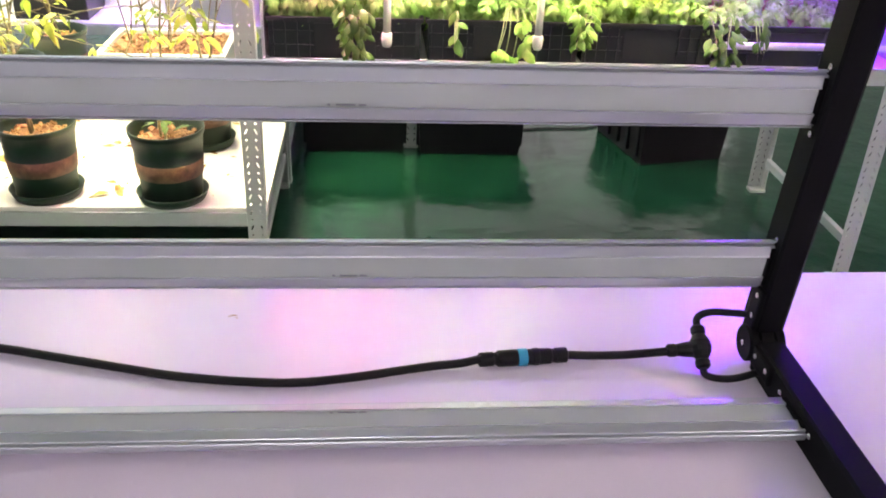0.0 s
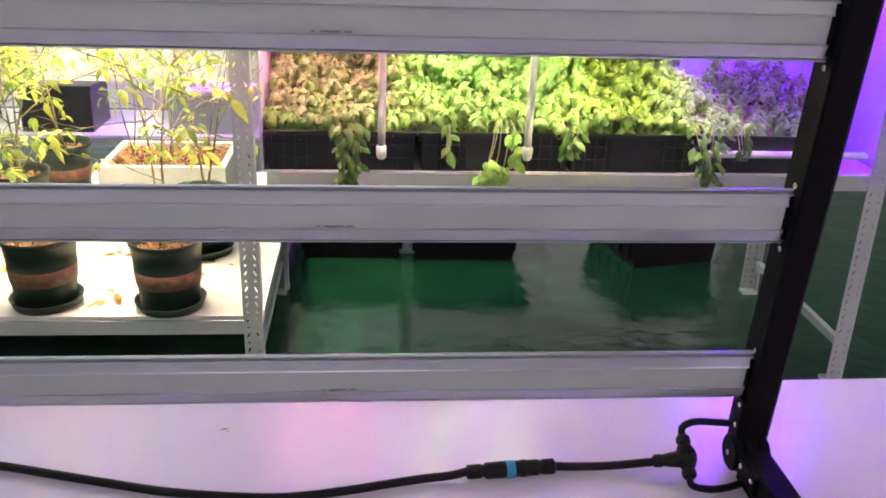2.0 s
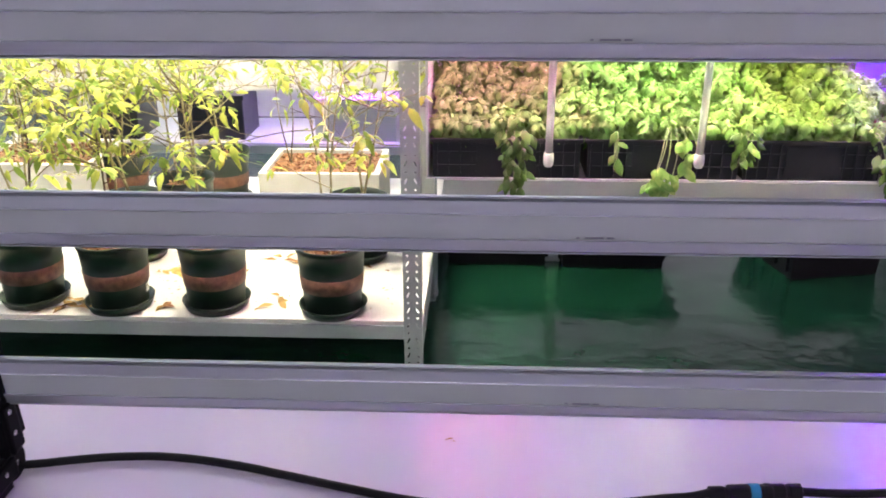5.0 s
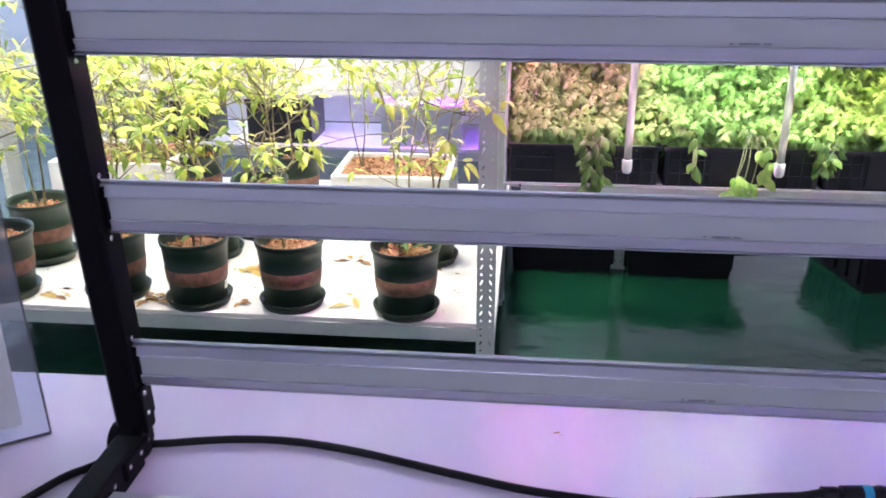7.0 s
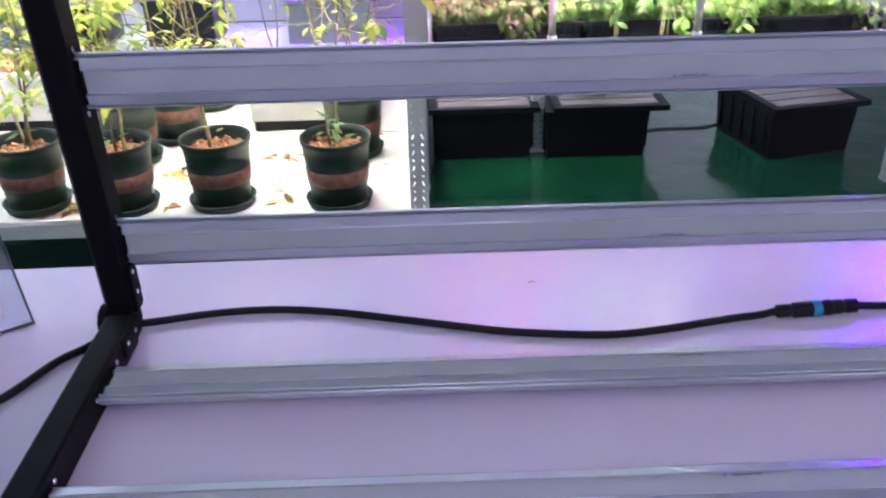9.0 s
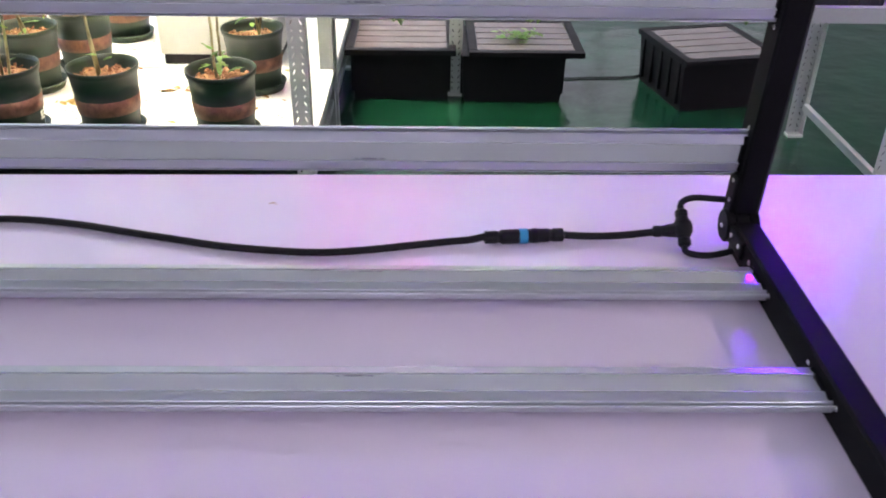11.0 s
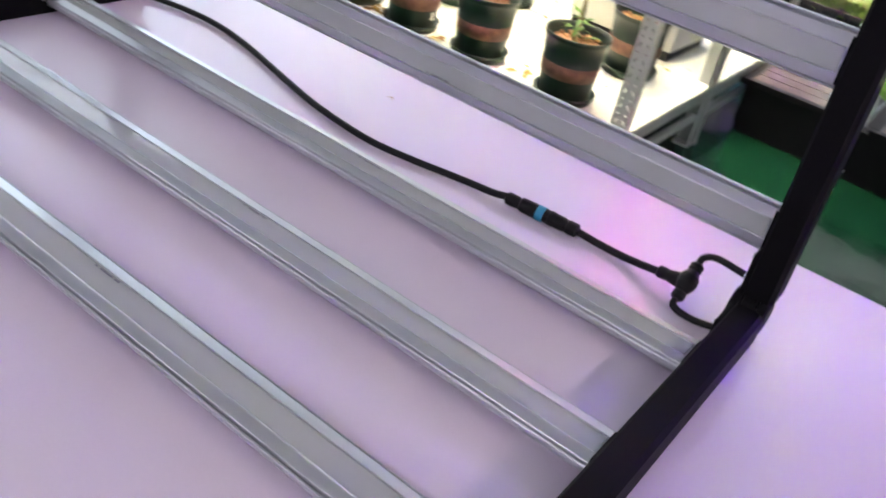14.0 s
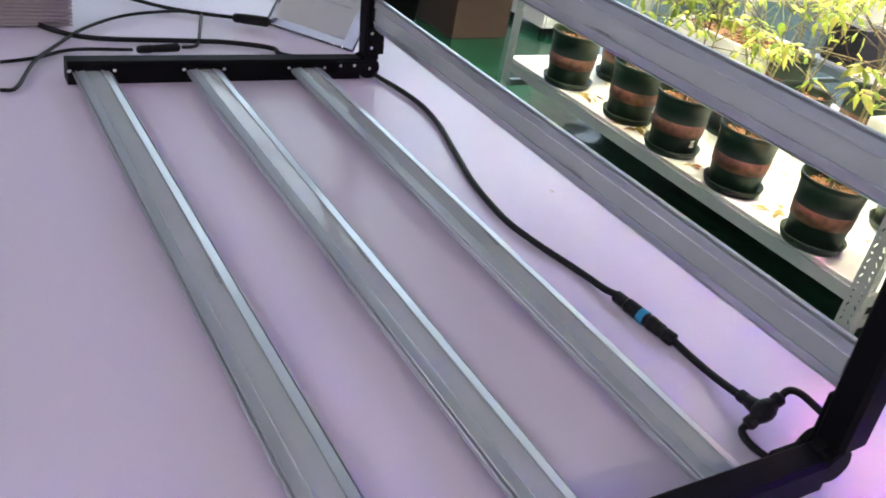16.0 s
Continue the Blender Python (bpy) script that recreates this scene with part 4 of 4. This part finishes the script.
def chili(x, y, z, seed, height, leafy, stems=2, label="leggy chili plant with thin woody stems and yellow-green leaves", size=0.034, thick=0.0052, low=0, limbs=6):
    rng = random.Random(seed)
    t = thing("chili_plant", (x, y, z), label, "chili plant", "potted chili plants")
    lines, clumps = [], []
    for k in range(stems):
        p = Vector((rng.uniform(-0.035, 0.035), rng.uniform(-0.035, 0.035), 0))
        d = Vector((rng.uniform(-0.28, 0.28), rng.uniform(-0.28, 0.28), 1)).normalized()
        line, n, tall = [p], 10, height * rng.uniform(0.8, 1.15)
        for i in range(n):
            d = (d + Vector((rng.uniform(-0.09, 0.09), rng.uniform(-0.09, 0.09), 0.05))).normalized()
            p = p + d * tall / n
            line.append(p)
        lines.append((line, [thick * (1 - 0.6 * i / n) for i in range(n + 1)]))
        for j in range(limbs):
            i = rng.randint(4, n)
            a = rng.uniform(0, 6.28)
            limb(lines, clumps, rng, line[i], Vector((math.cos(a), math.sin(a), rng.uniform(0.0, 0.9))).normalized(), height * rng.uniform(0.25, 0.6), thick * rng.uniform(0.40, 0.60), 2, leafy)
        clumps.append((line[-1], d, 6))
    bm = bmesh.new()
    for line, rs in lines:
        tube(bm, line, rs, 5)
    part("twig", bm, STEM, t, kind="stuff", smooth=True)
    specs = []
    for p, d, count in clumps:
        big = rng.uniform(0.6, 1.35)
        for k in range(count):
            a = rng.uniform(0, 6.28)
            dr = d * 0.5 + Vector((math.cos(a), math.sin(a), rng.uniform(-0.9, 0.3)))
            out = rng.uniform(0.004, 0.022)
            specs.append((*(p + dr * out), *dr, rng.uniform(-0.5, 0.5), rng.uniform(-0.8, 0.2), 1, size * big * rng.uniform(0.6, 1.3)))
    leaves("foliage", specs, CHILI, t, width=0.24, cup=-0.3, droop=0.7)
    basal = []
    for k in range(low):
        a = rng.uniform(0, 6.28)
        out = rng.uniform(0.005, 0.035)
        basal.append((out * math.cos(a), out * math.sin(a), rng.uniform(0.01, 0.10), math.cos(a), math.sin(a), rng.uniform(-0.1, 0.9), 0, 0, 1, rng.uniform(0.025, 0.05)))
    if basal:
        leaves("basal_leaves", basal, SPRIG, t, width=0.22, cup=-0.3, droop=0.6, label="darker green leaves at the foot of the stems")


for i, (px, py) in enumerate(FRONT):
    chili(px, py, 0.4615, 50 + i, (0.62, 0.58, 0.56, 0.60, 0.62)[i], (0.55, 0.72, 0.80, 0.80, 0.74)[i], (2, 2, 2, 3, 2)[i], low=(18, 2, 3, 3, 3)[i], limbs=(8, 10, 11, 10, 9)[i])
for i, (px, py) in enumerate(BACK):
    chili(px, py, 0.4615, 70 + i, 0.60 + 0.05 * (i % 2), 0.62, 2, low=4, limbs=8)


# ---- foam planter boxes behind the pots ----
def foam_box(x, y, w, d, h, seed):
    t = thing("foam_planter", (x, y, 0.2645), "white foam planter box of brown soil on a black base", "planter box", "foam planter boxes")
    part("base", bx(-w / 2 + 0.01, w / 2 - 0.01, -d / 2 + 0.005, d / 2 - 0.01, 0, 0.04, 0.003), TUBM, t, "black base tray")
    th = 0.025
    part("wall", bx(-w / 2, w / 2, -d / 2, -d / 2 + th, 0.041, h, 0.004), FOAM, t)
    part("wall", bx(-w / 2, w / 2, d / 2 - th, d / 2, 0.041, h, 0.004), FOAM, t)
    part("wall", bx(-w / 2, -w / 2 + th, -d / 2 + th, d / 2 - th, 0.041, h, 0.004), FOAM, t)
    part("wall", bx(w / 2 - th, w / 2, -d / 2 + th, d / 2 - th, 0.041, h, 0.004), FOAM, t)
    part("soil", bx(-w / 2 + th, w / 2 - th, -d / 2 + th, d / 2 - th, h - 0.06, h - 0.015, 0.004), SOIL, t)
    bm = bmesh.new()
    rr = random.Random(seed)
    for k in range(220):
        s = rr.uniform(0.005, 0.014)
        box(bm, -s, s, -s * 0.5, s * 0.5, -s * 0.25, s * 0.25, m=pose(rr.uniform(-w / 2 + 0.04, w / 2 - 0.04), rr.uniform(-d / 2 + 0.04, d / 2 - 0.04), h - 0.012, rr.uniform(-40, 40), rr.uniform(-40, 40), rr.uniform(0, 180)))
    part("bark", bm, CHIPS, t, "loose brown bark chips", kind="stuff")


foam_box(-0.80, 3.45, 0.48, 0.38, 0.24, 1)
foam_box(-2.02, 3.56, 0.52, 0.42, 0.24, 2)
for i, (px, py) in enumerate(((-0.92, 3.46), (-0.76, 3.39), (-0.66, 3.51), (-1.87, 3.5), (-2.0, 3.6), (-2.15, 3.52))):
    chili(px, py, 0.4965, 90 + i, 0.62 if i > 2 else 0.55, 0.42, 2, "slender young chili plant in a foam box", size=0.034, thick=0.0034, limbs=5)

# ---- fallen leaves on the white shelf ----
litter = thing("leaf_litter", (-1.38, 3.0, 0.2645), "dry fallen leaves scattered on the white shelf", "fallen leaves", kind="stuff")
rng = random.Random(5)
specs = []
for k in range(170):
    a = rng.uniform(0, 6.28)
    specs.append((rng.uniform(-0.95, 0.9), rng.uniform(-0.45, 0.6), 0.002 + rng.uniform(0, 0.004), math.cos(a), math.sin(a), rng.uniform(-0.05, 0.05), rng.uniform(-0.3, 0.3), rng.uniform(-0.3, 0.3), 1, rng.uniform(0.012, 0.05) * (0.5 if k % 3 else 1)))
for k in range(260):
    a = rng.uniform(0, 6.28)
    specs.append((rng.uniform(-0.95, 0.95), rng.uniform(-0.5, 0.15), 0.002, math.cos(a), math.sin(a), 0.0, 0.1, 0.1, 1, rng.uniform(0.004, 0.012)))
for cx, cy, n in ((-1.50, 2.52, 9), (-1.47, 2.60, 5), (-1.18, 2.53, 3), (-0.86, 2.60, 5), (-0.86, 2.95, 6), (-1.85, 2.56, 6), (-1.25, 2.85, 8)):
    for k in range(n):
        a = rng.uniform(0, 6.28)
        specs.append((cx + 1.38 + rng.uniform(-0.06, 0.06), cy - 3.0 + rng.uniform(-0.04, 0.04), 0.003 + rng.uniform(0, 0.006), math.cos(a), math.sin(a), rng.uniform(-0.05, 0.12), rng.uniform(-0.4, 0.4), rng.uniform(-0.4, 0.4), 1, rng.uniform(0.035, 0.075)))
leaves("dry_leaves", specs, DRY, litter, width=0.2, cup=0.2, droop=0.1, label="curled brown and yellow leaves")

# ---- the far row behind the racks ----
far, fx, fy = rack("seedling_rack", -2.3, -0.3, 4.5, 5.1, 1.9, "grey slotted steel rack with white trays under violet light", (0.28, 0.86), 0.14)
for z in (0.28, 0.86):
    part("shelf_board", bx(-2.29 - fx, -0.31 - fx, 4.51 - fy, 5.09 - fy, z + 0.001, z + 0.012, 0.002), MYLAR, far)


def tray(x, y, z, w, d, h):
    t = thing("seedling_tray", (x, y, z), "light grey plastic seedling trough on the far rack", "seedling tray", "far seedling trays")
    part("trough", bx(-w / 2, w / 2, -d / 2, d / 2, 0, h, 0.008), LIGHTGREY, t)
    part("rim", bx(-w / 2 - 0.01, w / 2 + 0.01, -d / 2 - 0.01, d / 2 + 0.01, h + 0.001, h + 0.012, 0.003), LIGHTGREY, t)


tray(-0.835, 4.75, 0.293, 0.44, 0.4, 0.22)
for tx in (-1.35, -1.85):
    tray(tx, 4.78, 0.873, 0.48, 0.4, 0.14)
FARGLOW = glowing("far_violet_led", *FAR_VIOLET)
grow_lamp(-0.80, 4.56, 0.76, 0.5, 0.1, FARGLOW, "LED grow lamp glowing violet under the far rack's shelf", 0.065)


part("back_panel", bx(-2.29 - fx, -0.31 - fx, 5.092 - fy, 5.097 - fy, 0.30, 0.88, 0.001), MYLAR, far, "white back sheet")
# White fill lamps, not seen, added to brighten the far rack's back sheet.
FARFILL = glowing("far_fill_led", *FAR_FILL)
for gx in (-1.45, -2.03):
    grow_lamp(gx, 4.75, 0.76, 0.5, 0.1, FARFILL, "unseen white fill lamp, added to brighten the far rack", 0.065)


def nursery_crate(x, y, w, h):
    t = thing("nursery_crate", (x, y, 0.293), "black plastic nursery crate on the far rack", "crate", "far crates")
    part("body", bx(-w / 2, w / 2, -0.16, 0.16, 0, h, 0.006), CRATE, t)
    part("rim", bx(-w / 2 - 0.008, w / 2 + 0.008, -0.168, 0.168, h - 0.02, h + 0.004, 0.003), CRATE, t)


nursery_crate(-1.62, 4.72, 0.36, 0.24)
nursery_crate(-2.13, 4.72, 0.22, 0.22)

# ---- floor things beyond the left end of the rack ----
bucket = thing("black_bucket", (-3.62, 2.52, 0), "black plastic bucket standing on the floor", "bucket")
part("body", lathe(bmesh.new(), [(0.13, 0), (0.15, 0.3), (0.16, 0.31), (0.16, 0.33), (0.15, 0.33), (0.14, 0.1), (0.01, 0.1)], 28), TUBM, bucket, smooth=True)
carton = thing("brown_carton", pose(-3.55, 2.955, 0, 0, 0, 4), "dark brown cardboard carton on the floor", "carton")
part("body", bx(-0.2, 0.2, -0.2, 0.2, 0, 0.42, 0.004), BROWN, carton)
part("flap", bx(-0.2, 0.2, -0.21, -0.002, 0.421, 0.426, 0.001), BROWN, carton)
cabinet = thing("white_cabinet", pose(-3.62, 3.70, 0, 0, 0, 2), "low white painted cabinet standing on dark feet", "cabinet")
part("body", bx(-0.22, 0.22, -0.26, 0.26, 0.05, 0.72, 0.004), MYLAR, cabinet)
part("door", bx(0.221, 0.236, -0.25, 0.25, 0.06, 0.71, 0.003), MYLAR, cabinet)
for fx_, fy_ in ((-0.18, -0.21), (0.18, -0.21), (-0.18, 0.21), (0.18, 0.21)):
    part("foot", bx(fx_ - 0.02, fx_ + 0.02, fy_ - 0.02, fy_ + 0.02, 0, 0.05, 0.002), TUBM, cabinet)

# ---- left end of the table: sign stand, driver, cables ----
area = ROOM
sign = thing("sign_stand", pose(-0.803, 0.850, 0.758, -42, 0, 36), "slanted clear acrylic stand holding a printed white sheet", "sign stand")
part("front_sheet", bx(-0.215, 0, -0.005, -0.002, 0, 0.40, 0.001), ACRYLIC, sign, "clear acrylic sheet")
part("back_sheet", bx(-0.215, 0, 0.002, 0.005, 0, 0.40, 0.001), ACRYLIC, sign, "clear acrylic sheet")
for ex in (-0.215, -0.0025):
    part("edge_strip", bx(ex, ex + 0.0025, -0.0018, 0.0018, 0, 0.40), TUBM, sign, "dark edge strip")
part("edge_strip", bx(-0.212, -0.003, -0.0018, 0.0018, 0.0, 0.003), TUBM, sign, "dark edge strip")
part("back_leg", bx(-0.160, -0.055, 0, 0.003, -0.215, 0, 0.001, m=pose(0, 0.006, 0.30, 42)), ACRYLIC, sign, "clear acrylic prop at the back")
paper = part("paper", bx(-0.205, -0.030, -0.001, 0.001, 0.020, 0.385), PAPER, sign, "white printed sheet")
bm = bmesh.new()
rng = random.Random(8)
for k in range(14):
    z = 0.335 - k * 0.019
    x = -0.19
    while x < -0.06:
        w = rng.uniform(0.012, 0.04)
        box(bm, x, min(x + w, -0.045), -0.0016, -0.0011, z, z + 0.0045)
        x += w + 0.006
part("print", bm, GREYTEXT, paper, "lines of unreadable grey print")

flake = thing("leaf_flake", (-0.176, 0.910, 0.7575), "tiny dry brown leaf flake on the table", "leaf flake")
leaves("flake", [(-0.005, 0, 0.001, 1, 0.4, 0.05, 0.1, 0.2, 1, 0.011), (0.002, -0.002, 0.001, 1, -0.3, 0.2, 0.1, 0.2, 1, 0.006)], DRY, flake, width=0.2, cup=0.2, droop=0.1, kind="")
driver = thing("power_supply", pose(-1.045, 0.229, 0.757, 0, 0, 0), "ivory finned power supply box on the table", "power supply")
part("body", bx(-0.11, 0.11, -0.16, 0.10, 0.004, 0.07, 0.004), BEIGE, driver)
for k in range(9):
    part("fin", bx(-0.114, 0.114, -0.164, 0.104, 0.006 + k * 0.0072, 0.0092 + k * 0.0072), BEIGE, driver)

cord = thing("spare_cord", (-0.812, 0.448, 0.758), "thin black cord with an inline plug on the table", "cable")
O = Vector((-0.812, 0.448, 0.758))
part("cable", tube(bmesh.new(), smooth_line(L([(-0.7530, 0.1900, 0.7620), (-0.7700, 0.2430, 0.7620), (-0.8100, 0.3120, 0.7620), (-0.8090, 0.4130, 0.7620)])), 0.0033, 8), RUBBER, cord, smooth=True)
plug([(0.004, 0), (0.007, 0.05), (0.0078, 0.3), (0.0068, 0.35), (0.0075, 0.6), (0.0078, 0.95), (0.004, 1)], (-0.793, 0.416, 0.768), (-0.804, 0.496, 0.768), "plug", RUBBER, cord, "black inline plug")
part("cable", tube(bmesh.new(), smooth_line(L([(-0.8210, 0.5050, 0.7620), (-0.8270, 0.5310, 0.7620), (-0.8640, 0.5490, 0.7620), (-1.0190, 0.6000, 0.7620)])), 0.0033, 8), RUBBER, cord, smooth=True)
part("cable", tube(bmesh.new(), smooth_line(L([(-1.0190, 0.6000, 0.7620), (-1.0230, 0.5930, 0.7640), (-1.0270, 0.5360, 0.7640), (-0.9940, 0.4390, 0.7640), (-0.9180, 0.3510, 0.7640), (-0.8270, 0.2880, 0.7640), (-0.7470, 0.2400, 0.7640), (-0.6390, 0.2000, 0.7640), (-0.6290, 0.1750, 0.7640)])), 0.0033, 8), RUBBER, cord, smooth=True)
cord2 = thing("adapter_cord", (-1.01, 0.70, 0.758), "black adapter lead with a moulded plug on the table", "cable")
O = Vector((-1.01, 0.70, 0.758))
part("cable", tube(bmesh.new(), smooth_line(L([(-1.3000, 0.3300, 0.7620), (-1.0970, 0.4850, 0.7640), (-1.0290, 0.5720, 0.7640), (-0.9940, 0.6590, 0.7640)])), 0.004, 8), RUBBER, cord2, smooth=True)
plug([(0.005, 0), (0.0095, 0.06), (0.0105, 0.4), (0.0108, 0.9), (0.005, 1)], (-0.976, 0.652, 0.77), (-0.947, 0.725, 0.77), "plug", RUBBER, cord2, "black moulded plug")
part("cable", tube(bmesh.new(), smooth_line(L([(-0.9780, 0.7400, 0.7620), (-1.0290, 0.7760, 0.7620), (-1.1100, 0.8090, 0.7620), (-1.2500, 0.8100, 0.7620)])), 0.004, 8), RUBBER, cord2, smooth=True)
